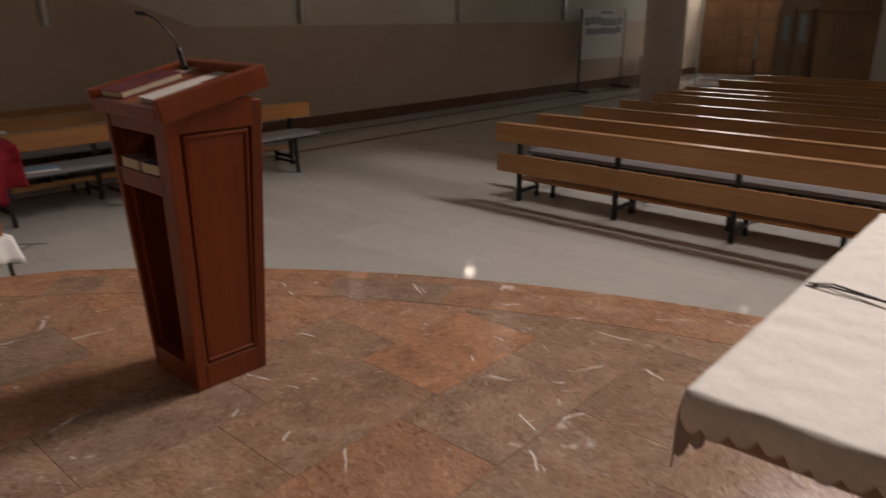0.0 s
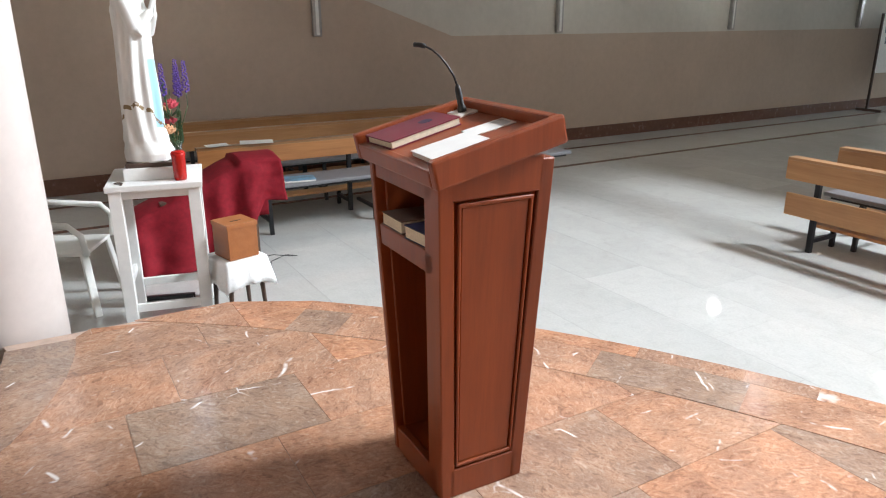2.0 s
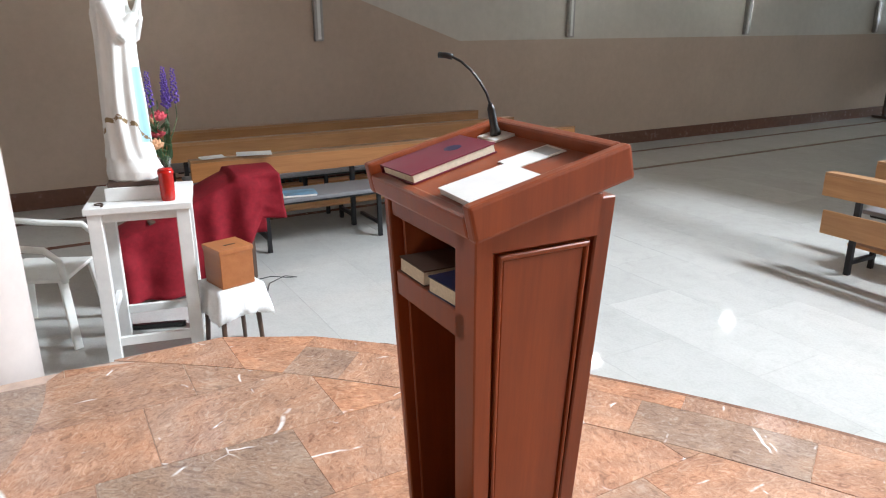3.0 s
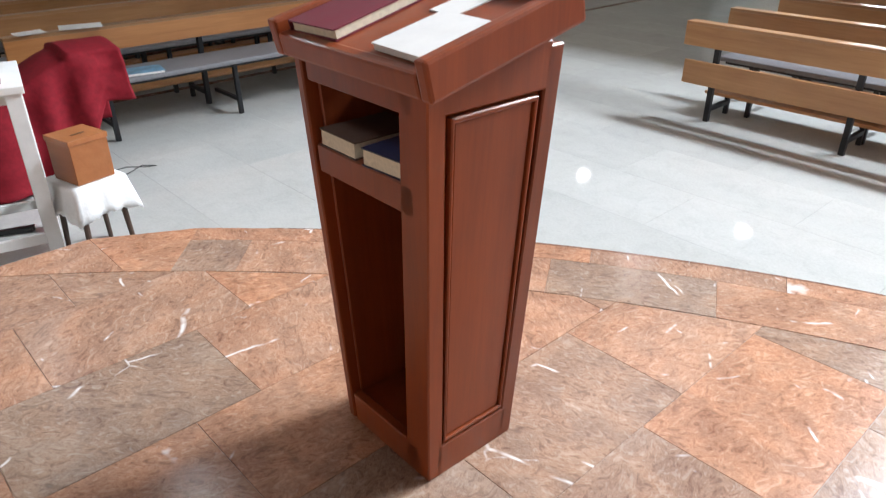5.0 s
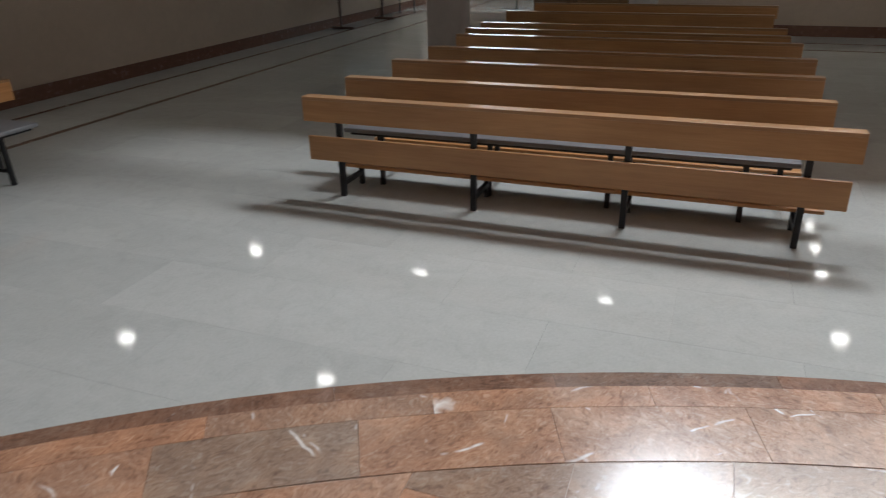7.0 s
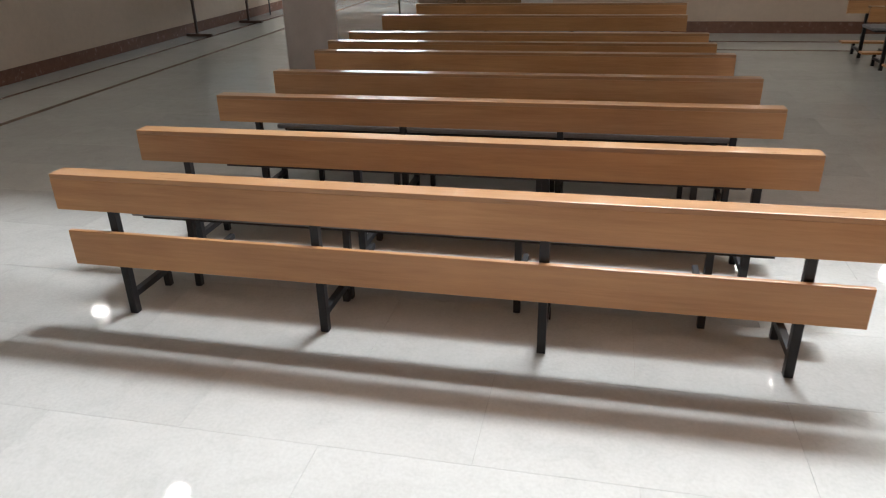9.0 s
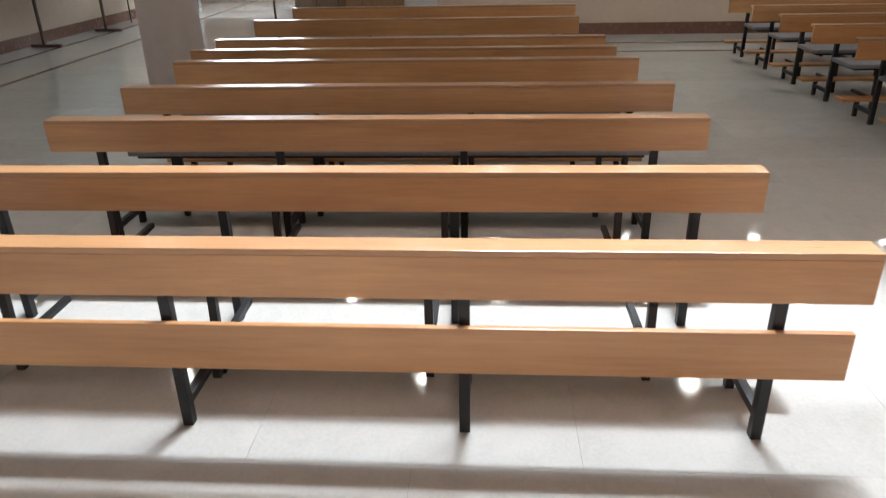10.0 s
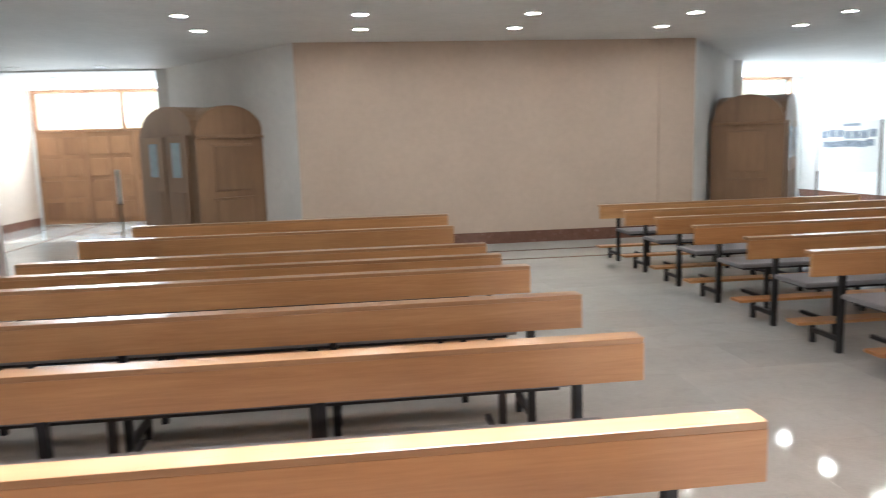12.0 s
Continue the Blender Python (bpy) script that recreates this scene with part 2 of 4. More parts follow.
M_BLACK = plain("black_plastic", (0.012, 0.012, 0.012), 0.4)
M_ALU = plain("aluminium", (0.42, 0.41, 0.39), 0.35, 0.8)
M_BOX = wood("orange_wood", (0.25, 0.082, 0.022), (0.39, 0.15, 0.05), 0, 0.4)
# lining made up for the unseen lantern, dark so that it bounces little light
M_LANTERN = wood("dark_lantern_lining", (0.07, 0.042, 0.028), (0.13, 0.08, 0.05), 2, 0.6)
M_DARKWOOD = wood("dark_wood", (0.05, 0.028, 0.02), (0.10, 0.06, 0.04), 2, 0.5)


def emitter(name, c, strength):
    m, nt, b = material(name, 0.5)
    b.inputs["Emission Color"].default_value = (*c, 1)
    b.inputs["Emission Strength"].default_value = strength
    return m


M_LAMP = emitter("lamp_glow", (1.0, 0.95, 0.86), 88.0)


# ---- geometry helpers ----
def box(bm, c, s, bev=0.0, m=None):
    """A box with centre c and size s, its edges bevelled."""
    ret = bmesh.ops.create_cube(bm, size=1.0, matrix=(m or Matrix()) @ Matrix.Translation(c) @ Matrix.Diagonal((*s, 1)))
    if bev:
        es = list({e for v in ret["verts"] for e in v.link_edges})
        bmesh.ops.bevel(bm, geom=es, offset=bev, segments=2, affect="EDGES", profile=0.6)
    return ret["verts"]


def span(bm, lo, hi, bev=0.0, m=None):
    return box(bm, [(a + b) / 2 for a, b in zip(lo, hi)], [b - a for a, b in zip(lo, hi)], bev, m)


def rod(bm, p, q, r, r2=None, seg=12):
    p, q = Vector(p), Vector(q)
    m = Matrix.Translation((p + q) / 2) @ (q - p).to_track_quat("Z", "Y").to_matrix().to_4x4()
    bmesh.ops.create_cone(bm, cap_ends=True, segments=seg, radius1=r, radius2=r if r2 is None else r2, depth=(q - p).length, matrix=m)


def bar(bm, p, q, w, h=None, bev=0.003):
    """A square bar from p to q."""
    p, q = Vector(p), Vector(q)
    m = Matrix.Translation((p + q) / 2) @ (q - p).to_track_quat("Z", "Y").to_matrix().to_4x4()
    box(bm, (0, 0, 0), (w, h or w, (q - p).length), bev, m)


def lathe(bm, profile, seg=24, c=(0, 0)):
    rings = []
    for r, z in profile:
        rings.append([bm.verts.new((c[0] + r * math.cos(2 * math.pi * i / seg), c[1] + r * math.sin(2 * math.pi * i / seg), z)) for i in range(seg)])
    for a, b in zip(rings, rings[1:]):
        for i in range(seg):
            bm.faces.new((a[i], a[(i + 1) % seg], b[(i + 1) % seg], b[i]))
    bm.faces.new(rings[0][::-1]), bm.faces.new(rings[-1])


def prism(bm, pts, z0, z1):
    """An upright prism over a plan polygon."""
    lo, hi = [bm.verts.new((x, y, z0)) for x, y in pts], [bm.verts.new((x, y, z1)) for x, y in pts]
    n = len(pts)
    bm.faces.new(lo[::-1]), bm.faces.new(hi)
    for i in range(n):
        bm.faces.new((lo[i], lo[(i + 1) % n], hi[(i + 1) % n], hi[i]))


def extrude_profile(bm, prof, axis_pts):
    """Sweeps a closed (u, v) profile from one frame to the next: frames are functions of (u, v)."""
    rings = [[bm.verts.new(f(u, v)) for u, v in prof] for f in axis_pts]
    n = len(prof)
    for a, b in zip(rings, rings[1:]):
        for i in range(n):
            bm.faces.new((a[i], a[(i + 1) % n], b[(i + 1) % n], b[i]))
    bm.faces.new(rings[0][::-1]), bm.faces.new(rings[-1])


def part(name, bm, mat, parent=None, label="", smooth=False, m=None):
    bmesh.ops.recalc_face_normals(bm, faces=bm.faces)
    me = bpy.data.meshes.new(name)
    bm.to_mesh(me)
    bm.free()
    me.materials.append(mat)
    if smooth:
        for p in me.polygons:
            p.use_smooth = True
    ob = new(name, me)
    if parent:
        ob.parent = parent
    if m is not None:
        ob.matrix_basis = m
    if label:
        tagged(ob, label)
    return ob


def thing(name, m, label, category, group="", kind=""):
    ob = new(name)
    ob.empty_display_size = 0.1
    ob.matrix_basis = m
    return tagged(ob, label, category, group, kind)


def one(f, *a, **k):
    bm = bmesh.new()
    f(bm, *a, **k)
    return bm


def structure(ob, label="", category=""):
    return tagged(ob, label, category, kind="structure")


# ---- structure ----
def slab(name, lo, hi, mat, label, category):
    return structure(part(name, one(span, lo, hi), mat), label, category)


T = 0.25
floor = slab("floor", (WL - T, YA - T, -0.2), (WR + T, YD + 0.6, -0.003), M_JOINT2, "polished pale cream marble church floor", "floor")
slab("wall_west", (WL - T, YA, 0), (WL, YD, H), M_WALL, "sand coloured plaster side wall", "wall")
slab("wall_east", (WR, YA, 0), (WR + T, YD, H), M_WHITE, "white plaster side wall", "wall")
slab("wall_altar", (WL - T, YA - T, 0), (WR + T, YA, H), M_WALL, "sand coloured plaster wall behind the altar", "wall")
slab("wall_back", (-1.76, YB, 0), (4.69, YB + T, H), M_WALL, "sand coloured plaster back wall", "wall")
for nm, a, b in (("wall_splay_west", (-1.76, YB), (-4.38, 19.5)), ("wall_splay_east", (4.69, YB), (7.1, 19.6))):
    bm = bmesh.new()
    d = Vector((b[0] - a[0], b[1] - a[1])).normalized()
    n = Vector((-d.y, d.x)) * T
    if (n.y < 0):
        n = -n
    prism(bm, [a, b, (b[0] + n.x, b[1] + n.y), (a[0] + n.x, a[1] + n.y)], 0, H)
    structure(part(nm, bm, M_WHITE), "white plaster splayed wall behind a confessional", "wall")
for xa, xb in ((-1.757, -1.17), (4.08, 4.687)):
    slab("wall_pilaster", (xa, YB - 0.03, 0.192), (xb, YB, H), M_WALL, "shallow plaster pilaster on the back wall", "wall")
# returns from the splayed walls to the entrance walls
slab("wall_return_west", (-4.58, 19.5, 0), (-4.33, YD, H), M_WHITE, "white plaster return wall", "wall")
slab("wall_return_east", (7.05, 19.6, 0), (7.3, YD, H), M_WHITE, "white plaster return wall", "wall")
bm = bmesh.new()
x0, x1, y0, y1 = SKY
for lo, hi in (((WL - T, YA - T, H), (WR + T, y0, H + 0.2)), ((WL - T, YO, H), (WR + T, YD + 0.3, H + 0.2)),
               ((WL - T, y0, H), (x0, YO, H + 0.2)), ((x1, y0, H), (WR + T, YO, H + 0.2))):
    span(bm, lo, hi)
structure(part("ceiling", bm, M_CEIL), "flat off-white painted ceiling", "ceiling")
# added beam, stands in for flat ceiling that would carry these downlights
slab("added_lamp_carrier", (x0, 7.965, H), (x1, 8.035, H + 0.12), M_CEIL, "slim off-white beam added across the lantern opening only to carry downlights", "beam")
bm = bmesh.new()
w0, w1, z0, z1 = WIN
t0, t1, u0, u1 = TOP
h0, h1, v0, v1 = HIGH
for lo, hi in (((x0 - 0.15, y0 - 0.15, H + 0.2), (x0, y1, HL)), ((x1, y0 - 0.15, H + 0.2), (x1 + 0.15, y1, HL)),
               ((x0, y0 - 0.15, H + 0.2), (x1, y0, HL)), ((x0 - 0.15, y1, H + 0.2), (x1 + 0.15, y1 + 0.15, z0)),
               ((x0 - 0.15, y1, z0), (w0, y1 + 0.15, z1)), ((w1, y1, z0), (x1 + 0.15, y1 + 0.15, z1)),
               ((x0 - 0.15, y1, z1), (x1 + 0.15, y1 + 0.15, v0)), ((x0 - 0.15, y1, v0), (h0, y1 + 0.15, HL)),
               ((h0, y1, v1), (h1, y1 + 0.15, HL)), ((h1, y1, v0), (t0, y1 + 0.15, HL)),
               ((t0, y1, v0), (t1, y1 + 0.15, u0)), ((t0, y1, u1), (t1, y1 + 0.15, HL)), ((t1, y1, v0), (x1 + 0.15, y1 + 0.15, HL))):
    span(bm, lo, hi)
# walls and roof are unseen; their dark lining only holds bounced light down
structure(part("wall_lantern", bm, M_LANTERN), "unseen walls of the raised lantern over the altar, darkened to cut bounced light", "wall")
slab("lantern_roof", (x0 - 0.3, y0 - 0.3, HL), (x1 + 0.3, y1 + 0.2, HL + 0.2), M_LANTERN, "unseen flat roof added to close the lantern, darkened to cut bounced light", "roof")
# unseen slab added to block the sun from the clerestory
slab("sun_block_slab", (x0 - 0.3, y1 + 0.15, z1 + 0.02), (x1 + 0.3, y1 + 3.2, z1 + 0.17), M_CEIL, "unseen slab added outside to keep direct sun out of the clerestory", "roof")
clere = structure(thing("window_3", Matrix(), "clerestory window high above the nave", "window"))
for i in range(5):
    xm = w0 + (w1 - w0) * i / 4
    part("mullion", one(span, (xm - 0.03, y1 + 0.05, z0), (xm + 0.03, y1 + 0.11, z1), 0.004), M_ALU, clere)

high_win = structure(thing("window_4", Matrix(), "tall high window in the lantern wall", "window"))
for xm in (HIGH[0] + 0.03, HIGH[1] - 0.03):
    part("mullion", one(span, (xm - 0.03, y1 + 0.05, HIGH[2]), (xm + 0.03, y1 + 0.11, HIGH[3]), 0.004), M_ALU, high_win)
# second unseen slab, added to block the sun from the high window
slab("sun_block_high", (HIGH[0] - 0.3, y1 + 0.15, HIGH[3] + 0.03), (HIGH[1] + 0.12, y1 + 3.4, HIGH[3] + 0.13), M_CEIL, "unseen slab added outside to keep direct sun out of the high window", "roof")

# door walls with their transom lights
def door_wall(nm, wn, dn, xa, xb, da, db, xm0):
    bm = bmesh.new()
    for lo, hi in (((xa, YD, 0), (da, YD + T, H)), ((db, YD, 0), (xb, YD + T, H))):
        if hi[0] - lo[0] > 0.02:
            span(bm, lo, hi)
    structure(part(nm, bm, M_WHITE), "white plaster entrance wall", "wall")
    win = structure(thing(wn, Matrix(), "bright transom window in an oak frame", "window"))
    for lo, hi in (((da, YD - 0.04, 2.22), (db, YD + 0.08, 2.28)), ((da, YD - 0.04, 3.14), (db, YD + 0.08, H - 0.002)),
                   ((da, YD - 0.04, 2.28), (da + 0.08, YD + 0.08, 3.14)), ((db - 0.08, YD - 0.04, 2.28), (db, YD + 0.08, 3.14)),
                   ((xm0 - 0.05, YD - 0.04, 2.28), (xm0 + 0.05, YD + 0.08, 3.14))):
        part("window_frame", one(span, lo, hi, 0.006), M_DOOR, win)
    for i in range(1, 3):
        xm = da + (db - da) * i / 3
        part("door_stop", one(span, (xm - 0.06, YD + 0.062, 0.0), (xm + 0.06, YD + 0.1, 2.24), 0.003), M_DOOR, win)
    door = structure(thing(dn, Matrix(), "panelled oak double entrance doors, closed", "door"))
    n = 3
    w = (db - da) / n
    for i in range(n):
        xl = da + i * w
        leaf = part("door_leaf", one(span, (xl + 0.003, YD, 0.004), (xl + w - 0.003, YD + 0.06, 2.22), 0.006), M_DOOR, door)
        for j in range(2):
            for k in range(4):
                px, pz = xl + w * (0.28 + 0.46 * j), 0.33 + 0.52 * k
                part("panel", one(box, (px, YD - 0.012, pz), (w * 0.36, 0.024, 0.42), 0.01), M_DOOR, leaf)
        part("door_handle", one(rod, (xl + 0.1, YD - 0.02, 1.02), (xl + 0.1, YD - 0.02, 1.16), 0.014), M_STRIP, leaf, "dark pull handle")


door_wall("wall_entrance_west", "window_1", "door_1", WL - T, -4.33, -8.48, -5.1, -6.4)
door_wall("wall_entrance_east", "window_2", "door_2", 7.05, WR + T, 7.5, 10.85, 9.4)
slab("beam", (WL, 19.5, H - 0.03), (-4.58, 19.6, H), M_WHITE, "narrow white ceiling trim", "trim")

# skirting and floor strips
for i, (lo, hi) in enumerate((((WL, YA, 0), (WL + 0.02, YD, 0.19)), ((-1.76, YB - 0.02, 0), (4.69, YB, 0.19)), ((WR - 0.02, YA, 0), (WR, YD, 0.19)))):
    structure(part("baseboard", one(span, lo, hi, 0.004), M_STRIP), "dark brown marble skirting", "baseboard")
for lo, hi in (((-7.02, YA, 0), (-6.94, 23.3, 0.003)), ((-8.0, YA, 0), (-7.93, 23.3, 0.003)), ((-1.6, 14.72, 0), (4.9, 14.78, 0.003)), ((-1.6, 15.53, 0), (4.9, 15.59, 0.003))):
    structure(part("floor_strip", one(span, lo, hi), M_STRIP), "brown marble strip let into the pale floor", "trim")

# thin paler sheet over the upper side wall, lower edge slanting at one end
M_PALE = plaster("pale_wall_tone", (0.66, 0.63, 0.565))
bm = bmesh.new()
extrude_profile(bm, [(1.45, H - 0.001), (6.0, 1.62), (19.6, 1.62), (19.6, H - 0.001)], [lambda u, v: (WL - 0.001, u, v), lambda u, v: (WL + 0.003, u, v)])
structure(part("wall_panel", bm, M_PALE), "paler upper part of the side wall, its lower edge slanting at one end", "wall")


def column(x, y):
    bm = bmesh.new()
    lathe(bm, [(0.305, 0), (0.305, 0.4), (0.302, 1.5), (0.30, H - 0.02), (0.30, H)], 40, (x, y))
    structure(part("column", bm, M_COL, smooth=True), "smooth round plaster column", "column")


column(-4.22, 11.54)
column(-3.98, 0.5)


# ---- platform ----
CU, RU, RL = (1.543, -2.46), 6.71, 7.04     # centre of the steps, edges of the upper and the lower one
NW, RW = 0.108, 0.283            # widths of the nosing strip and of the ring of slabs
A_END = 138.0                    # where the rounded front ends against the straight side
XS = -3.67                       # straight side
CH, RH = (-3.64, -0.95), 1.47    # hollow beside the platform


def arc(c, r, a0, a1, n):
    return [(c[0] + r * math.cos(radians(a0 + (a1 - a0) * i / n)), c[1] + r * math.sin(radians(a0 + (a1 - a0) * i / n))) for i in range(n + 1)]


def rim(r):
    return arc(CU, r, A_END, A_END, 1)[0]


plat = structure(thing("platform", Matrix(), "curved two-step altar platform of polished red marble", "platform"))
bm = bmesh.new()
prism(bm, arc(CU, RU - 0.002, 30, A_END, 60) + [(XS + 0.002, 1.62), (XS + 0.002, 0.5)] + arc(CH, RH + 0.002, 88, -5, 20) + [(-2.16, -4.8), (7.3, -4.8)], 0.0, PH - 0.003)
part("core", bm, M_JOINT, plat)
bm = bmesh.new()
prism(bm, arc(CU, RL - 0.002, 30, A_END - 2.0, 60) + [(-2.9, 1.6), (6.6, 0)], 0.0, PH / 2 - 0.012)
part("lower_core", bm, M_JOINT, plat)


def ring_tiles(c, r0, r1, z, th, joint, step, a0, a1, nm="tile", mat=None):
    """Wedge slabs between two radii, with a joint at a given angle and at every step from it."""
    cuts = sorted({a0, a1} | {joint + k * step for k in range(-30, 30) if a0 + 0.8 < joint + k * step < a1 - 0.8})
    for b0, b1 in zip(cuts, cuts[1:]):
        bm = bmesh.new()
        prism(bm, arc(c, r1, b0 + 0.008, b1 - 0.008, 5) + arc(c, r0, b1 - 0.008, b0 + 0.008, 5), z - th, z)
        part(nm, bm, mat or M_RED, plat)


# ring of wedge slabs, risers, and the field of slabs
ring_tiles(CU, RU - NW - RW, RU - NW - 0.002, PH, 0.03, 106.3, 5.85, 36, A_END)
ring_tiles(CU, RU - NW, RU + 0.012, PH, 0.03, 102.2, 6.75, 36, A_END, "nosing")
ring_tiles(CU, RU - 0.01, RL + 0.012, PH / 2, 0.03, 104.0, 7.4, 36, A_END - 2.0, "tread", M_TREAD)
ring_tiles(CU, RU - 0.02, RU, PH - 0.03, PH / 2 - 0.03, 104.0, 7.4, 36, A_END, "riser")
ring_tiles(CU, RL - 0.02, RL, PH / 2 - 0.03, PH / 2 - 0.03, 104.0, 7.4, 36, A_END - 2.0, "riser")
ring_tiles(CH, RH - 0.012, RH + 0.3, PH + 0.002, 0.032, 30, 22, -5, 88)
ring_tiles(CH, RH, RH + 0.02, PH - 0.03, PH - 0.03, 30, 22, -5, 88, "riser")
part("riser", one(span, (XS - 0.02, 0.5, 0.0), (XS, 1.62, PH - 0.03)), M_RED, plat)
for q in (0.0, PH / 2):
    bm = bmesh.new()
    e = rim(RU)
    prism(bm, [(XS, 1.62), e, (e[0] - 0.018, e[1] + 0.01), (XS - 0.02, 1.63)], q, q + PH / 2 - 0.03 * (q > 0))
    part("riser", bm, M_RED, plat)


def clip_plan(poly, inside, cut):
    out = []
    for i, p in enumerate(poly):
        q = poly[(i + 1) % len(poly)]
        if inside(p):
            out.append(p)
        if inside(p) != inside(q):
            out.append(cut(p, q))
    return out


RI = RU - NW - RW - 0.003


def on_field(p):
    return math.dist(p, CU) < RI and p[0] > XS - 0.01 and math.dist(p, CH) > RH + 0.303


def field_cut(p, q):
    lo, hi = 0.0, 1.0
    ins = on_field(p)
    for _ in range(24):
        mid = (lo + hi) / 2
        if on_field((p[0] + (q[0] - p[0]) * mid, p[1] + (q[1] - p[1]) * mid)) == ins:
            lo = mid
        else:
            hi = mid
    return (p[0] + (q[0] - p[0]) * lo, p[1] + (q[1] - p[1]) * lo)


def dense(poly, n=6):
    return [(p[0] + (q[0] - p[0]) * i / n, p[1] + (q[1] - p[1]) * i / n) for p, q in zip(poly, poly[1:] + poly[:1]) for i in range(n)]


# the corner between the rounded front and the straight side
for poly in (arc(CU, RI + 0.003, A_END, 139.7, 3) + [(XS - 0.012, 1.622), rim(RU + 0.012)],
             arc(CU, RI + 0.003, 139.72, 145.55, 6) + [(XS - 0.012, 1.11), (XS - 0.012, 1.619)]):
    bm = bmesh.new()
    prism(bm, poly, PH - 0.03, PH)
    part("tile", bm, M_RED, plat)

GX, GY, TW, TL = -1.275, 2.41, 0.465, 0.712
for i in range(-6, 14):
    for j in range(-9, 5):
        xa, ya = GX + i * TW, GY + (0.49 * i) % TL + j * TL
        if ya < -3.2 or xa > 4.4 or (xa < -2.1 and ya < -0.9):
            continue
        g = 0.0012
        poly = dense([(xa + g, ya + g), (xa + TW - g, ya + g), (xa + TW - g, ya + TL - g), (xa + g, ya + TL - g)])
        poly = clip_plan(poly, on_field, field_cut)
        if len(poly) > 3:
            bm = bmesh.new()
            prism(bm, poly, PH - 0.03, PH)
            part("tile", bm, M_RED, plat)


# ---- pews ----
def pew(length, seat=True, kneeler=True, ledge=True, group="pews of the nave", label="varnished pine church pew on black steel legs"):
    """Faces -y; its back stands over the origin, which is the middle of its length on the floor."""
    t = thing("pew", Matrix(), label, "pew", group)
    h = length / 2
    part("backrest", one(box, (0, -0.005, 0.662), (length, 0.034, 0.158), 0.002), M_PEW, t)
    if ledge:
        part("book_ledge", one(box, (0, 0.0305, 0.753), (length - 0.001, 0.104, 0.024), 0.003), M_PEWTOP, t, "worn paler top ledge")
    if not seat:
        part("lower_board", one(box, (0, -0.012, 0.38), (length - 0.06, 0.026, 0.185), 0.005), M_PEW, t)
    xs = [-h + 0.27 + (length - 0.54) * i / 3 for i in range(4)]
    xf = [-h + 0.5 + (length - 1.02) * i / 3 for i in range(4)]
    for x, x2 in zip(xs, xf):
        part("leg", one(bar, (x, 0.03, 0.0), (x, 0.03, 0.742), 0.04), M_STEEL, t)
        part("foot_bar", one(bar, (x, 0.03, 0.1), (x, 0.36, 0.1), 0.035), M_STEEL, t)
        part("kneeler_bracket", one(bar, (x, 0.34, 0.0), (x, 0.34, 0.15), 0.035), M_STEEL, t)
        if seat:
            part("front_leg", one(bar, (x2, -0.42, 0.0), (x2, -0.4, 0.402), 0.035), M_STEEL, t)
            part("stretcher", one(bar, (x2, -0.41, 0.12), (x2, 0.0, 0.12), 0.03), M_STEEL, t)
    if kneeler:
        part("kneeler", one(box, (0, 0.34, 0.165), (length - 0.2, 0.16, 0.025), 0.006), M_PEW, t)
    if seat:
        part("seat_rail", one(box, (0, -0.27, 0.412), (length - 0.5, 0.36, 0.022), 0.004), M_STEEL, t)
        part("cushion", one(box, (0, -0.27, 0.441), (length - 0.4, 0.42, 0.038), 0.014), M_CUSHION, t, "grey vinyl seat cushion")
    return t


ROWS = [(6.975, -3.47, 0.25), (7.89, -3.445, 0.256), (8.77, -3.397, 0.253), (9.75, -3.454, 0.23), (10.315, -3.64, 0.257), (10.945, -3.615, 0.24), (12.415, -3.71, 0.19), (13.745, -3.5, 0.2)]
front = pew(3.72, seat=False, label="front pew desk of varnished pine with no seat, slightly askew")
front.matrix_basis = pose(-1.548, 6.18, 0, 0, 0, -0.3)
first = pew(3.7)
for k, (y, xl, xr) in enumerate(ROWS):
    m = pose((xl + xr) / 2, y, 0, 0, 0, (0.0, 0.0, 0.1)[k % 3])
    if k == 0:
        first.matrix_basis = m
    else:
        copy_thing(first, m)
for k, y in enumerate((8.9, 9.75, 10.58, 11.5, 12.36, 13.26, 14.16)):
    tagged(copy_thing(first, pose(2.27 + 1.85, y, 0, 0, 0, (0.2, -0.1)[k % 2])), group="pews across the aisle")
bench = pew(4.1, group="benches by the side wall", label="varnished pine bench with a grey cushion by the side wall")
bench.matrix_basis = pose(-6.33, 4.08, 0, 0, 0, 90)
for x in (-7.3, -8.1):
    copy_thing(bench, pose(x, 3.95, 0, 0, 0, 90))


# ---- altar end ----
LECT = pose(-1.73, 1.952, PH, 0, 0, -1.5)


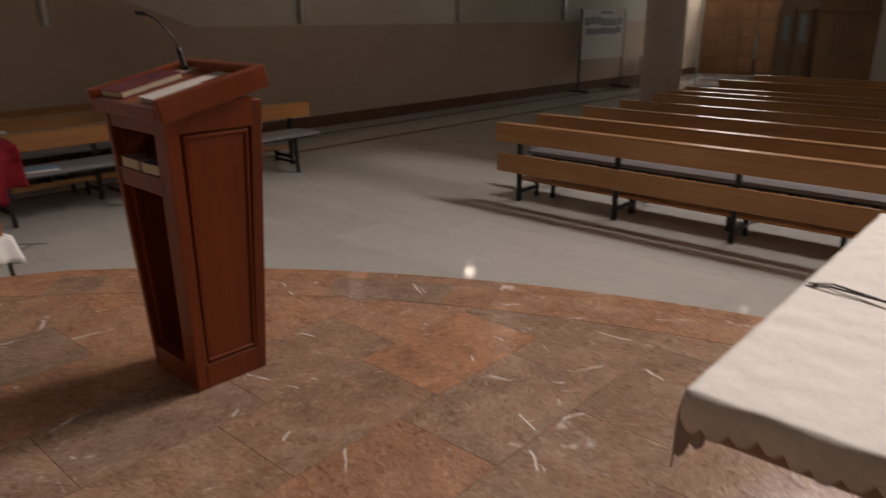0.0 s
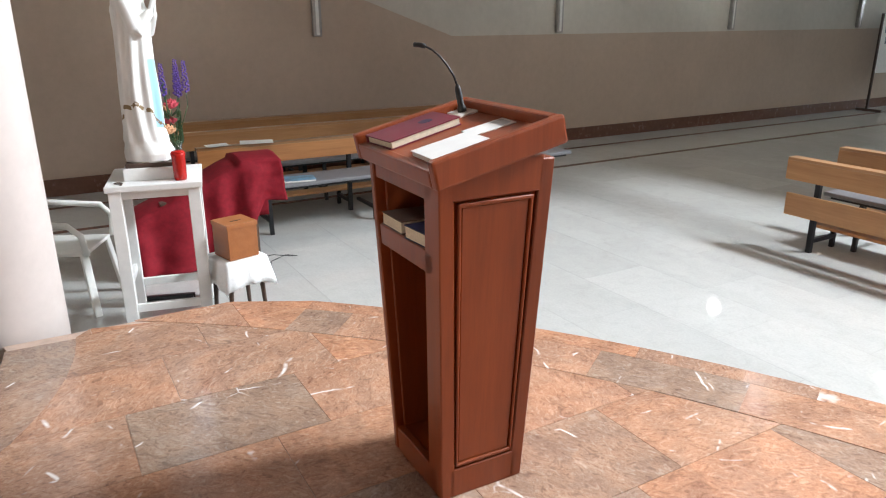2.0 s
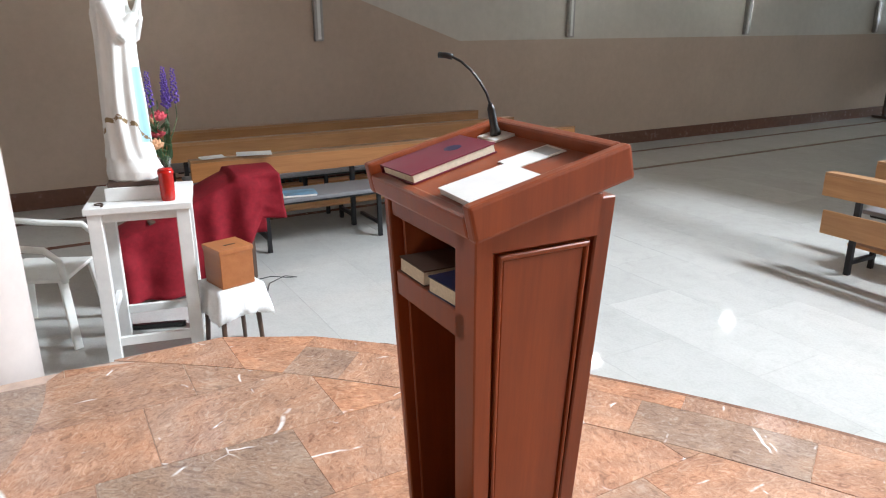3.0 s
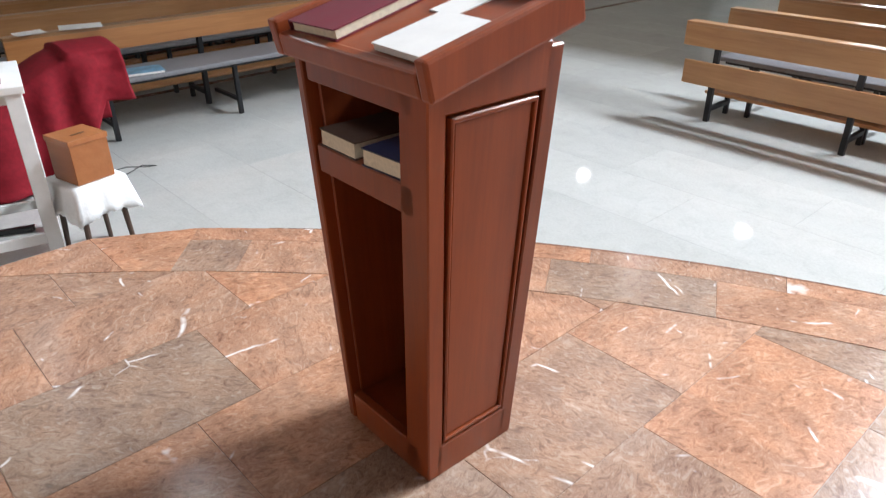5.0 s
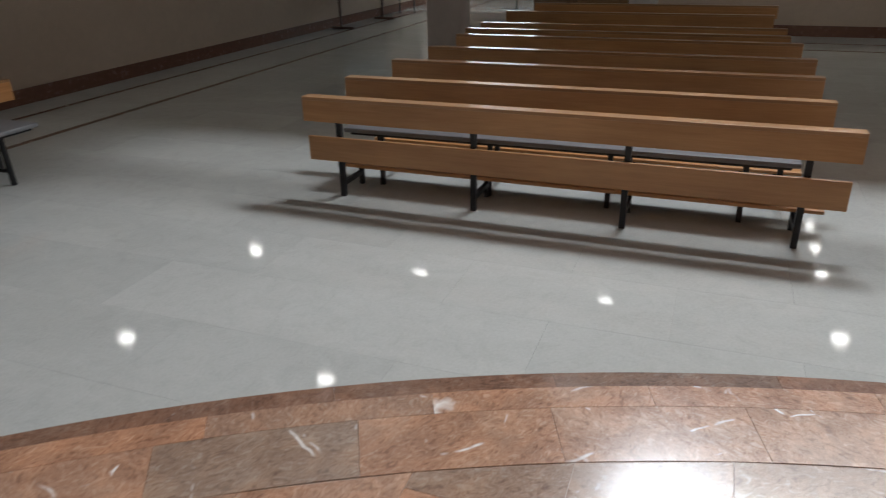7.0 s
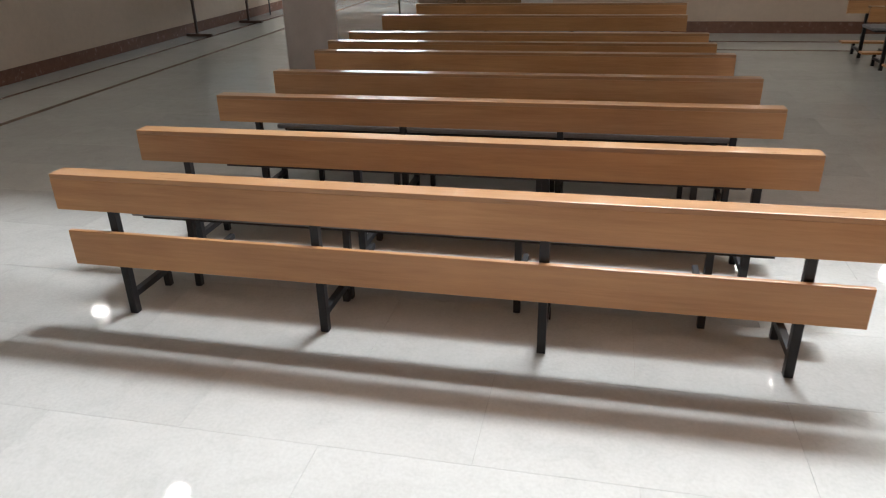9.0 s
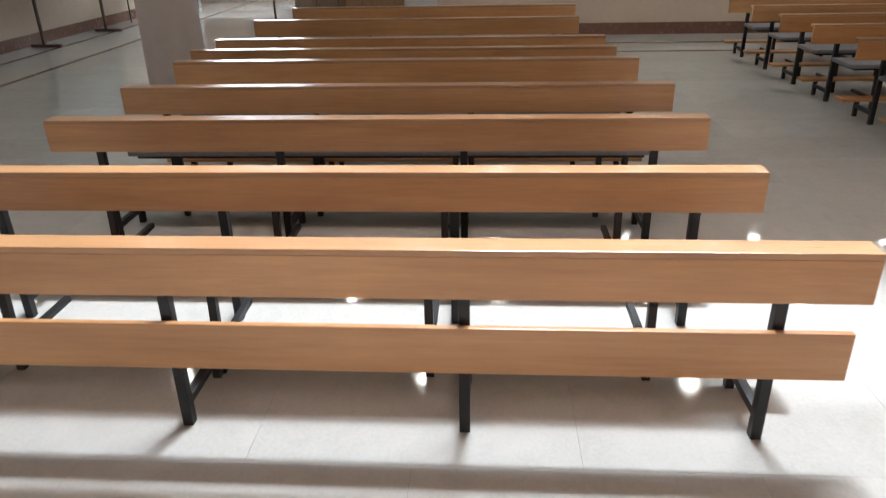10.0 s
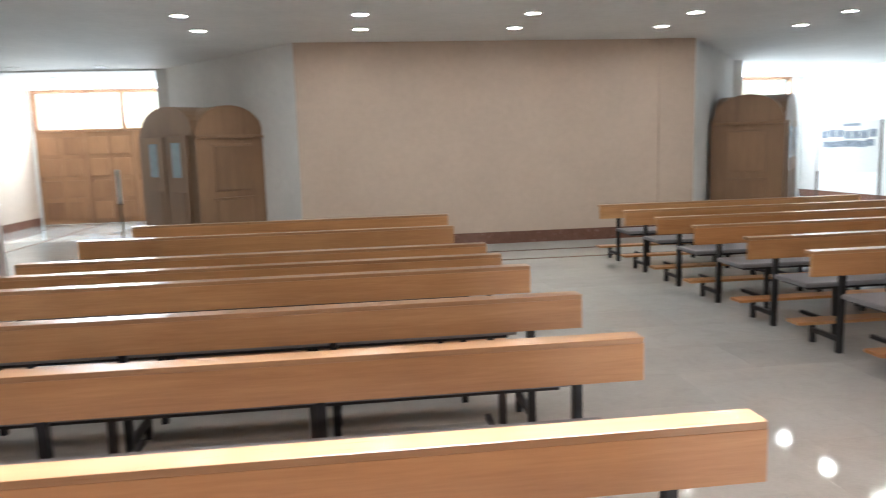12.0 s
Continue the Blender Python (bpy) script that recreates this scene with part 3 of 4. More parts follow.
def lectern():
    """The open back, where the reader stands, faces -y."""
    t = thing("lectern", LECT, "tall tapered mahogany lectern with open shelves, on the marble platform", "lectern")
    wb, wt, db, dt, hh = 0.188, 0.25, 0.158, 0.198, 1.10

    def at(k, sx, sy):
        return Vector((sx * (wb + (wt - wb) * k), sy * (db + (dt - db) * k), k * hh))

    def post(sx, sy, d=0.05):
        w = 0.06 if sy > 0 else 0.095 if sx > 0 else 0.028
        bm = bmesh.new()
        vs = []
        for k in (0.0, 1.04):
            p = at(k, sx, sy)
            vs.append([bm.verts.new((p.x - (sx * w if i in (1, 2) else 0), p.y - (sy * d if i in (2, 3) else 0), p.z)) for i in range(4)])
        for i in range(4):
            bm.faces.new((vs[0][i], vs[0][(i + 1) % 4], vs[1][(i + 1) % 4], vs[1][i]))
        bm.faces.new(vs[0]), bm.faces.new(vs[1])
        bmesh.ops.bevel(bm, geom=list(bm.edges), offset=0.004, segments=1, affect="EDGES")
        return bm

    for sx in (-1, 1):
        for sy in (-1, 1):
            part("post", post(sx, sy), M_LECT, t)

    def sheet(pts, off):
        """A tapered panel: four corners and a thickness vector."""
        bm = bmesh.new()
        off = Vector(off)
        a, b = [bm.verts.new(p) for p in pts], [bm.verts.new(Vector(p) + off) for p in pts]
        n = len(pts)
        bm.faces.new(a), bm.faces.new(b[::-1])
        for i in range(n):
            bm.faces.new((a[i], a[(i + 1) % n], b[(i + 1) % n], b[i]))
        bmesh.ops.bevel(bm, geom=list(bm.edges), offset=0.003, segments=1, affect="EDGES")
        return bm

    for sx in (-1, 1):
        inn = Vector((-sx * 0.018, 0, 0))
        side = part("side_panel", sheet([at(0, sx, -0.8) + inn, at(0, sx, 0.8) + inn, at(1.0, sx, 0.8) + inn, at(1.0, sx, -0.8) + inn], inn), M_LECT, t)
        # raised field with a moulded edge
        o = Vector((sx * 0.012, 0, 0))
        lo, hi, e = 0.12, 0.93, 0.60
        part("raised_field", sheet([at(lo, sx, -e) + inn * 1.0, at(lo, sx, e) + inn, at(hi, sx, e) + inn, at(hi, sx, -e) + inn], o), M_LECT, side)
        for k0, k1, e0, e1 in ((lo - 0.012, lo, 0.66, 0.66), (hi, hi + 0.012, 0.66, 0.66)):
            part("moulding", sheet([at(k0, sx, -e0) + inn, at(k0, sx, e0) + inn, at(k1, sx, e1) + inn, at(k1, sx, -e1) + inn], o * 1.6), M_LECT, side)
        for s in (-1, 1):
            part("moulding", sheet([at(lo - 0.012, sx, s * 0.62) + inn, at(lo - 0.012, sx, s * 0.67) + inn, at(hi + 0.012, sx, s * 0.67) + inn, at(hi + 0.012, sx, s * 0.62) + inn], o * 1.6), M_LECT, side)
        for k0, k1 in ((0.0, 0.1), (0.95, 1.05)):
            part("rail", sheet([at(k0, sx, -0.8), at(k0, sx, 0.8), at(k1, sx, 0.8), at(k1, sx, -0.8)], inn * 1.6), M_LECT, t)
    out = Vector((0, -0.03, 0))
    part("front_panel", sheet([at(0.0, -0.85, 1) + out, at(0.0, 0.85, 1) + out, at(1.04, 0.85, 1) + out, at(1.04, -0.85, 1) + out], (0, -0.016, 0)), M_LECT, t)
    for k0, k1 in ((0.0, 0.09), (0.735, 0.80), (0.945, 1.03)):
        part("rail", sheet([at(k0, -0.8, -1), at(k0, 0.8, -1), at(k1, 0.8, -1), at(k1, -0.8, -1)], (0, 0.03, 0)), M_LECT, t)
    for k in (0.085, 0.798):
        p, q = at(k, -0.93, -0.9), at(k, 0.93, 0.86)
        part("shelf", one(span, (p.x, p.y, p.z - 0.018), (q.x, q.y, p.z), 0.002), M_LECT, t)
    # sloping tray with a raised rim
    m = pose(0.01, -0.015, 1.178, 13, 0, 0)
    tray = part("tray", one(box, (0, 0, 0), (0.52, 0.4, 0.03), 0.004, m), M_LECT, t)
    for c, sz in (((0.27, 0, 0.006), (0.034, 0.448, 0.086)), ((-0.27, 0, 0.006), (0.034, 0.448, 0.086)), ((0, 0.207, 0.006), (0.507, 0.034, 0.086)), ((0, -0.207, -0.008), (0.507, 0.034, 0.054))):
        part("rim", one(box, c, sz, 0.008, m), M_LECT, tray)
    return t, LECT @ m


lect, TRAY = lectern()


def book(name, m, size, cover, label, group=""):
    w, d, h = size
    t = thing(name, m, label, "book", group)
    part("paper_block", one(box, (0.004, 0, h / 2), (w - 0.012, d - 0.01, h - 0.008), 0.001), M_PAGES, t)
    part("cover", one(box, (0, 0, 0.002), (w, d, 0.004), 0.001), cover, t)
    part("cover", one(box, (0, 0, h - 0.002), (w, d, 0.004), 0.001), cover, t)
    part("spine", one(box, (-w / 2 + 0.002, 0, h / 2), (0.004, d, h), 0.001), cover, t)
    return t


mb = book("missal", TRAY @ pose(-0.155, -0.06, 0.0155, 0, 0, 3), (0.175, 0.265, 0.028), M_MAROON, "closed maroon missal lying on the lectern tray")
part("emblem", one(lathe, [(0.026, 0.0282), (0.018, 0.0288)], 8, (-0.0, 0.05)), M_NAVY, mb, "dark stamped emblem")
wbk = thing("white_booklet", TRAY @ pose(0.15, -0.085, 0.0155, 0, 0, -2), "thick white booklet lying on the lectern tray", "booklet")
part("paper_block", one(box, (0, 0, 0.007), (0.165, 0.19, 0.014), 0.002), M_PAPER, wbk)
part("cover", one(box, (0, 0, 0.0155), (0.17, 0.195, 0.003), 0.001), M_PAPER, wbk)
for i in range(2):
    part("print", one(box, (0.0832, -0.01, 0.005 + 0.005 * i), (0.001, 0.13, 0.002)), M_BLACK, wbk, "bar of small print on the spine")
pp = thing("leaflet", TRAY @ pose(0.05, 0.103, 0.0155, 0, 0, -4), "pale printed leaflet on the lectern tray", "leaflet")
part("sheet", one(box, (0, 0, 0.0015), (0.09, 0.15, 0.003)), M_PAPER, pp)
part("picture", one(box, (0, 0.045, 0.0034), (0.07, 0.04, 0.0006)), plain("pale_print", (0.5, 0.55, 0.58), 0.7), pp, "pale blue printed picture")


def tube(name, pts, r, mat, parent=None, label=""):
    """A round tube along points, as a mesh."""
    bm = bmesh.new()
    seg = 10
    rings = []
    P = [Vector(p) for p in pts]
    for i, p in enumerate(P):
        d = (P[min(i + 1, len(P) - 1)] - P[max(i - 1, 0)]).normalized()
        q = d.to_track_quat("Z", "Y").to_matrix()
        rr = r(i / (len(P) - 1)) if callable(r) else r
        rings.append([bm.verts.new(p + q @ Vector((rr * math.cos(2 * math.pi * k / seg), rr * math.sin(2 * math.pi * k / seg), 0))) for k in range(seg)])
    for a, b in zip(rings, rings[1:]):
        for k in range(seg):
            bm.faces.new((a[k], a[(k + 1) % seg], b[(k + 1) % seg], b[k]))
    bm.faces.new(rings[0][::-1]), bm.faces.new(rings[-1])
    return part(name, bm, mat, parent, label, smooth=True)


mic = thing("microphone", TRAY @ pose(-0.2, 0.155, 0.0155), "black gooseneck microphone on a pale base plate", "microphone")
part("base_plate", one(box, (0, 0, 0.004), (0.095, 0.07, 0.008), 0.002), M_WPAINT, mic, "pale metal plate")
part("socket", one(lathe, [(0.016, 0.008), (0.016, 0.02), (0.012, 0.03), (0.011, 0.085), (0.006, 0.1)], 14), M_BLACK, mic, smooth=True)
tube("gooseneck", [(0, 0, 0.095), (-0.003, -0.004, 0.13), (-0.012, -0.014, 0.165), (-0.024, -0.028, 0.2), (-0.04, -0.045, 0.228), (-0.058, -0.062, 0.245)], 0.0036, M_BLACK, mic)
tube("capsule", [(-0.056, -0.06, 0.2435), (-0.07, -0.072, 0.25), (-0.086, -0.085, 0.254)], 0.0085, M_BLACK, mic)
for i, (x, mat) in enumerate(((-0.105, M_DARKWOOD), (0.07, M_NAVY))):
    book("hymn_book", LECT @ pose(x, -0.085, 0.798 * 1.10 + 0.001, 0, 0, -90 + 4 * i), (0.2, 0.15, 0.045), mat, "thick dark-covered book lying on the lectern shelf", "books on the lectern shelf")
bag = thing("black_bag", LECT @ pose(0.015, 0.025, 0.085 * 1.10), "small black cloth bundle on the lectern's bottom shelf", "bag")
bm = bmesh.new()
bmesh.ops.create_icosphere(bm, subdivisions=3, radius=0.08, matrix=Matrix.Diagonal((1.1, 0.9, 0.8, 1)))
for v in bm.verts:
    v.co *= 1 + 0.12 * noise.noise(v.co * 18)
    v.co.z = max(v.co.z, -0.05) + 0.05
part("bundle", bm, M_BLACK, bag, smooth=True)


def altar():
    t = thing("altar", pose(0, 0, PH), "stone altar table covered by a white lace cloth", "altar")
    part("slab", one(span, (0.53, 1.55, 0.80), (3.26, 2.875, 0.885), 0.008), M_COLSTONE, t)
    part("pedestal", one(span, (0.81, 1.8, 0.0), (2.96, 2.62, 0.80), 0.02), M_COLSTONE, t)
    c = thing("altar_cloth", pose(0, 0, PH), "white altar cloth with a scalloped lace hem", "cloth")
    bm = bmesh.new()
    nx, ny = 216, 108
    x0, x1, y0, y1, z = 0.505, 3.28, 1.525, 2.9, 0.889
    g = [[bm.verts.new((x0 + (x1 - x0) * i / nx, y0 + (y1 - y0) * j / ny, z + 0.0025 * noise.noise(Vector((i * 0.23, j * 0.23, 0))))) for j in range(ny + 1)] for i in range(nx + 1)]
    for i in range(nx):
        for j in range(ny):
            bm.faces.new((g[i][j], g[i + 1][j], g[i + 1][j + 1], g[i][j + 1]))

    def hem(row, out, drop):
        last = row
        for k in (1, 2, 3):
            nxt = []
            for n, v in enumerate(row):
                sc = 0.018 * abs(math.sin(n * math.pi / 3.0)) if k == 3 else 0
                nxt.append(bm.verts.new(v.co + Vector(out) * (0.012 * math.sin(n * 0.5) * k / 3 + 0.01) - Vector((0, 0, drop * k / 3 + sc))))
            for a in range(len(row) - 1):
                bm.faces.new((last[a], last[a + 1], nxt[a + 1], nxt[a]))
            last = nxt
    hem([g[i][0] for i in range(nx + 1)], (0, -1, 0), 0.045)
    hem([g[0][j] for j in range(ny + 1)], (-1, 0, 0), 0.14)
    hem([g[nx][j] for j in range(ny + 1)], (1, 0, 0), 0.14)
    hem([g[i][ny] for i in range(nx + 1)], (0, 1, 0), 0.045)
    ob = part("fabric", bm, M_CLOTH, c, smooth=True)
    so = ob.modifiers.new("thickness", "SOLIDIFY")
    so.thickness = 0.003
    cb = thing("altar_cable", pose(0.06, 0.05, PH), "thin black cable lying across the altar cloth", "cable")
    tube("wire", [(0.45, 2.08, 0.888), (0.5, 2.08, 0.898), (0.8, 2.03, 0.897), (1.2, 1.97, 0.897), (1.8, 2.05, 0.897)], 0.0026, M_BLACK, cb)
    tube("wire", [(0.45, 2.1, 0.888), (0.5, 2.1, 0.898), (0.8, 2.0, 0.897), (1.3, 1.9, 0.897), (1.9, 1.95, 0.897)], 0.0022, M_BLACK, cb)


M_COLSTONE = plaster("altar_stone", (0.42, 0.30, 0.24), 0.45)
altar()


# ---- beside the platform ----
TZ = 0.94
TABLE = pose(-4.47, 1.42, 0, 0, 0, -12)


def white_table():
    t = thing("white_table", TABLE, "tall white painted wooden side table under the statue", "table")
    x0, x1, y0, y1, z = -0.29, 0.29, -0.27, 0.27, TZ
    part("tabletop", one(span, (x0, y0, z - 0.035), (x1, y1, z), 0.004), M_WPAINT, t)
    for x in (x0 + 0.045, x1 - 0.045):
        for y in (y0 + 0.05, y1 - 0.05):
            part("leg", one(span, (x - 0.035, y - 0.035, 0), (x + 0.035, y + 0.035, z - 0.035), 0.004), M_WPAINT, t)
    for z0 in (0.14, TZ - 0.085):
        for x in (x0 + 0.045, x1 - 0.045):
            part("rail", one(span, (x - 0.014, y0 + 0.085, z0), (x + 0.014, y1 - 0.085, z0 + 0.05), 0.003), M_WPAINT, t)
        for y in (y0 + 0.05, y1 - 0.05):
            part("rail", one(span, (x0 + 0.08, y - 0.014, z0 + 0.12), (x1 - 0.08, y + 0.014, z0 + 0.17) if z0 < 0.5 else (x1 - 0.08, y + 0.014, z0 + 0.05), 0.003) if z0 < 0.5 else one(span, (x0 + 0.08, y - 0.014, z0), (x1 - 0.08, y + 0.014, z0 + 0.05), 0.003), M_WPAINT, t)


white_table()
pl = thing("statue_plinth", TABLE @ pose(0.0, -0.02, TZ), "white block plinth with a dark top on the table", "plinth")
part("block", one(box, (0, 0, 0.037), (0.3, 0.3, 0.074), 0.005), M_WPAINT, pl)
part("dark_base", one(box, (0, 0, 0.087), (0.27, 0.27, 0.026), 0.006), M_DARKWOOD, pl, "dark brown base")


def statue_material():
    m, nt, b = material("painted_plaster", 0.4)
    p = object_coord(nt)
    sep = nt.nodes.new("ShaderNodeSeparateXYZ")
    nt.links.new(p, sep.inputs[0])
    fold = noise_node(nt, p, 11, 5, 0.6, 0.4, (1, 1, 0.3))
    col = ramp(nt, fold.outputs[0], [(0.3, (0.66, 0.66, 0.63)), (0.7, (0.82, 0.82, 0.79))])
    # blue sash falling down the front
    w = math_node(nt, "ADD", sep.outputs[1], math_node(nt, "MULTIPLY", math_node(nt, "SUBTRACT", fold.outputs[0], 0.5), 0.06))
    inx = math_node(nt, "MULTIPLY", math_node(nt, "GREATER_THAN", sep.outputs[0], 0.05), math_node(nt, "LESS_THAN", math_node(nt, "ABSOLUTE", math_node(nt, "ADD", w, 0.03)), 0.036))
    inz = math_node(nt, "MULTIPLY", math_node(nt, "GREATER_THAN", sep.outputs[2], 0.2), math_node(nt, "LESS_THAN", sep.outputs[2], 0.6))
    col = mix(nt, math_node(nt, "MULTIPLY", inx, inz), col, (0.34, 0.56, 0.76))
    # gilt hem
    zz = math_node(nt, "ADD", sep.outputs[2], math_node(nt, "MULTIPLY", sep.outputs[1], 1.2))
    hem = math_node(nt, "LESS_THAN", math_node(nt, "ABSOLUTE", math_node(nt, "SUBTRACT", zz, 0.2)), 0.013)
    nz = math_node(nt, "GREATER_THAN", noise_node(nt, p, 40, 2, 0.5).outputs[0], 0.44)
    col = mix(nt, math_node(nt, "MULTIPLY", hem, nz), col, (0.22, 0.15, 0.07))
    nt.links.new(col, b.inputs["Base Color"])
    return m


def statue():
    """Robed figure with joined hands, facing +x."""
    bm = bmesh.new()
    prof = [(0.0, 0.135, 0.13, 0.01), (0.05, 0.145, 0.135, 0.015), (0.11, 0.125, 0.125, 0.005), (0.2, 0.112, 0.118, 0.0), (0.4, 0.108, 0.118, 0.0), (0.6, 0.098, 0.108, 0.0), (0.75, 0.092, 0.107, 0.0),
            (0.88, 0.09, 0.108, -0.005), (0.98, 0.08, 0.1, -0.01), (1.05, 0.07, 0.085, -0.01), (1.1, 0.075, 0.07, 0.0), (1.17, 0.082, 0.075, 0.005), (1.24, 0.07, 0.065, 0.0), (1.285, 0.035, 0.035, -0.01)]
    seg, rings = 56, []
    for i in range(len(prof) - 1):
        for s in range(5):
            k = s / 5
            z, rx, ry, ox = [a + (b - a) * k for a, b in zip(prof[i], prof[i + 1])]
            ring = []
            for n in range(seg):
                a = 2 * math.pi * n / seg
                dep = 0.10 if z < 0.9 else 0.02
                f = 1 + dep * math.sin(a * 9 + 2.0 * math.sin(z * 4)) * (1 if z > 0.12 else 0.3) + 0.05 * noise.noise(Vector((math.cos(a) * 2, math.sin(a) * 2, z * 3)))
                ring.append(bm.verts.new((ox + rx * f * math.cos(a), ry * f * math.sin(a), z)))
            rings.append(ring)
    for a, b in zip(rings, rings[1:]):
        for n in range(seg):
            bm.faces.new((a[n], a[(n + 1) % seg], b[(n + 1) % seg], b[n]))
    bm.faces.new(rings[0][::-1]), bm.faces.new(rings[-1])
    # sleeves and joined hands
    for s in (-1, 1):
        for p, q, r, r2 in (((0.0, s * 0.09, 0.93), (0.06, s * 0.095, 0.76), 0.036, 0.042), ((0.055, s * 0.092, 0.75), (0.125, s * 0.03, 0.86), 0.042, 0.026), ((0.125, s * 0.03, 0.85), (0.15, s * 0.008, 0.95), 0.018, 0.009)):
            rod(bm, p, q, r, r2, 16)
    t = part("madonna_statue", bm, statue_material(), smooth=True, m=TABLE @ pose(0.0, -0.03, TZ + 0.1, 0, 0, 74))
    fuse = t.modifiers.new("fuse", "REMESH")
    fuse.mode, fuse.voxel_size, fuse.use_smooth_shade = "VOXEL", 0.007, True
    tagged(t, "white painted statue of a robed veiled woman with a blue sash", "statue")


statue()


def glass(name, c, rough=0.05):
    m, nt, b = material(name, rough)
    b.inputs["Base Color"].default_value = (*c, 1)
    b.inputs["Transmission Weight"].default_value = 0.9
    return m


M_REDGLASS = plain("red_candle_plastic", (0.40, 0.010, 0.006), 0.2, 0, 0.2)
M_GLASS = glass("clear_glass", (0.92, 0.95, 0.94))
cd = thing("votive_candle", TABLE @ pose(0.19, 0.15, TZ), "red plastic votive candle on the white table", "candle")
part("cup", one(lathe, [(0.034, 0), (0.038, 0.02), (0.04, 0.14), (0.043, 0.15), (0.043, 0.165), (0.036, 0.165)], 20), M_REDGLASS, cd, smooth=True)
part("lid", one(lathe, [(0.04, 0.165), (0.036, 0.175), (0.01, 0.178)], 20), M_REDGLASS, cd, smooth=True)
ck = thing("keys", TABLE @ pose(0.2, -0.2, TZ), "small dark key ring lying on the white table", "keys")
tube("ring", [(0.02 * math.cos(a * 0.6), 0.02 * math.sin(a * 0.6), 0.004) for a in range(12)], 0.003, M_DARKWOOD, ck)
part("key", one(box, (0.03, 0.02, 0.003), (0.05, 0.012, 0.005), 0.001), M_DARKWOOD, ck)


def flowers():
    t = thing("flower_vase", TABLE @ pose(-0.17, 0.12, TZ), "glass vase of purple and orange flowers beside the statue", "flowers")
    part("vase", one(lathe, [(0.04, 0), (0.045, 0.02), (0.04, 0.12), (0.05, 0.17), (0.047, 0.17)], 20), M_GLASS, t, "clear glass vase", smooth=True)
    green, purple, orange, pink = plain("stem_green", (0.045, 0.09, 0.03), 0.6), plain("purple_petal", (0.10, 0.045, 0.30), 0.7), plain("orange_petal", (0.55, 0.30, 0.16), 0.7), plain("pink_petal", (0.55, 0.07, 0.10), 0.7)
    rnd = random.Random(4)
    tips = []
    for i in range(9):
        a, l = rnd.uniform(0, 6.28), rnd.uniform(0.02, 0.13)
        top = (l * math.cos(a), l * math.sin(a) + 0.03, rnd.uniform(0.32, 0.62))
        tips.append(top)
        tube("stem", [(0, 0, 0.03), (top[0] * 0.3, top[1] * 0.3, top[2] * 0.5), top], 0.003, green, t)
    for i, top in enumerate(tips[:5]):
        bm = bmesh.new()
        for k in range(34):
            f = k / 34
            a = k * 2.4
            r = 0.02 * (1 - f * 0.6)
            bmesh.ops.create_icosphere(bm, subdivisions=1, radius=0.0095 * (1 - 0.4 * f), matrix=Matrix.Translation((top[0] + r * math.cos(a), top[1] + r * math.sin(a), 0.46 + 0.01 * i + 0.19 * f)))
        part("flower_spike", bm, purple, t, "purple flower spike")
        tube("stem", [top, (top[0], top[1], 0.5)], 0.003, green, t)
    for i, top in enumerate(tips[5:]):
        bm = bmesh.new()
        for ring in range(3):
            for k in range(9):
                a = k * 0.7 + ring
                m = Matrix.Translation((top[0], top[1], 0.24 + 0.05 * i)) @ pose(0, 0, 0, 0, 55 - ring * 25, math.degrees(a)) @ Matrix.Diagonal((0.012, 0.016, 0.034, 1)) @ Matrix.Translation((0, 0, 0.8))
                bmesh.ops.create_icosphere(bm, subdivisions=1, radius=1, matrix=m)
        part("bloom", bm, (orange, pink)[i % 2], t, "round garden bloom")
    bm = bmesh.new()
    for k in range(46):
        a, z = rnd.uniform(0, 6.28), rnd.uniform(0.14, 0.36)
        m = Matrix.Translation((0.05 * math.cos(a), 0.05 * math.sin(a), z)) @ pose(0, 0, 0, rnd.uniform(20, 80), 0, math.degrees(a)) @ Matrix.Diagonal((0.014, 0.003, 0.05, 1))
        bmesh.ops.create_icosphere(bm, subdivisions=1, radius=1, matrix=m)
    part("foliage", bm, green, t)


flowers()


def plastic_chair():
    t = thing("plastic_chair", pose(-5.0, 0.87, 0, 0, 0, -25), "white moulded plastic garden armchair beside the column", "chair")
    part("seat", one(box, (0, 0, 0.42), (0.44, 0.42, 0.025), 0.01), M_PLASTIC, t)
    for sx in (-1, 1):
        for sy in (-1, 1):
            part("leg", one(bar, (sx * 0.25, sy * 0.24, 0), (sx * 0.2, sy * 0.19, 0.42), 0.05, 0.03, 0.008), M_PLASTIC, t)
        tube("armrest", [(sx * 0.23, 0.22, 0.42), (sx * 0.27, 0.22, 0.56), (sx * 0.28, 0.15, 0.63), (sx * 0.27, -0.1, 0.65), (sx * 0.22, -0.24, 0.68)], 0.02, M_PLASTIC, t)
    for k in range(6):
        x = -0.16 + 0.064 * k
        part("back_slat", one(bar, (x, -0.21, 0.42), (x * 1.05, -0.29, 0.8), 0.045, 0.012, 0.004), M_PLASTIC, t)
    tube("top_rail", [(-0.22, -0.24, 0.66), (-0.2, -0.28, 0.78), (-0.1, -0.3, 0.82), (0.1, -0.3, 0.82), (0.2, -0.28, 0.78), (0.22, -0.24, 0.66)], 0.018, M_PLASTIC, t)


plastic_chair()


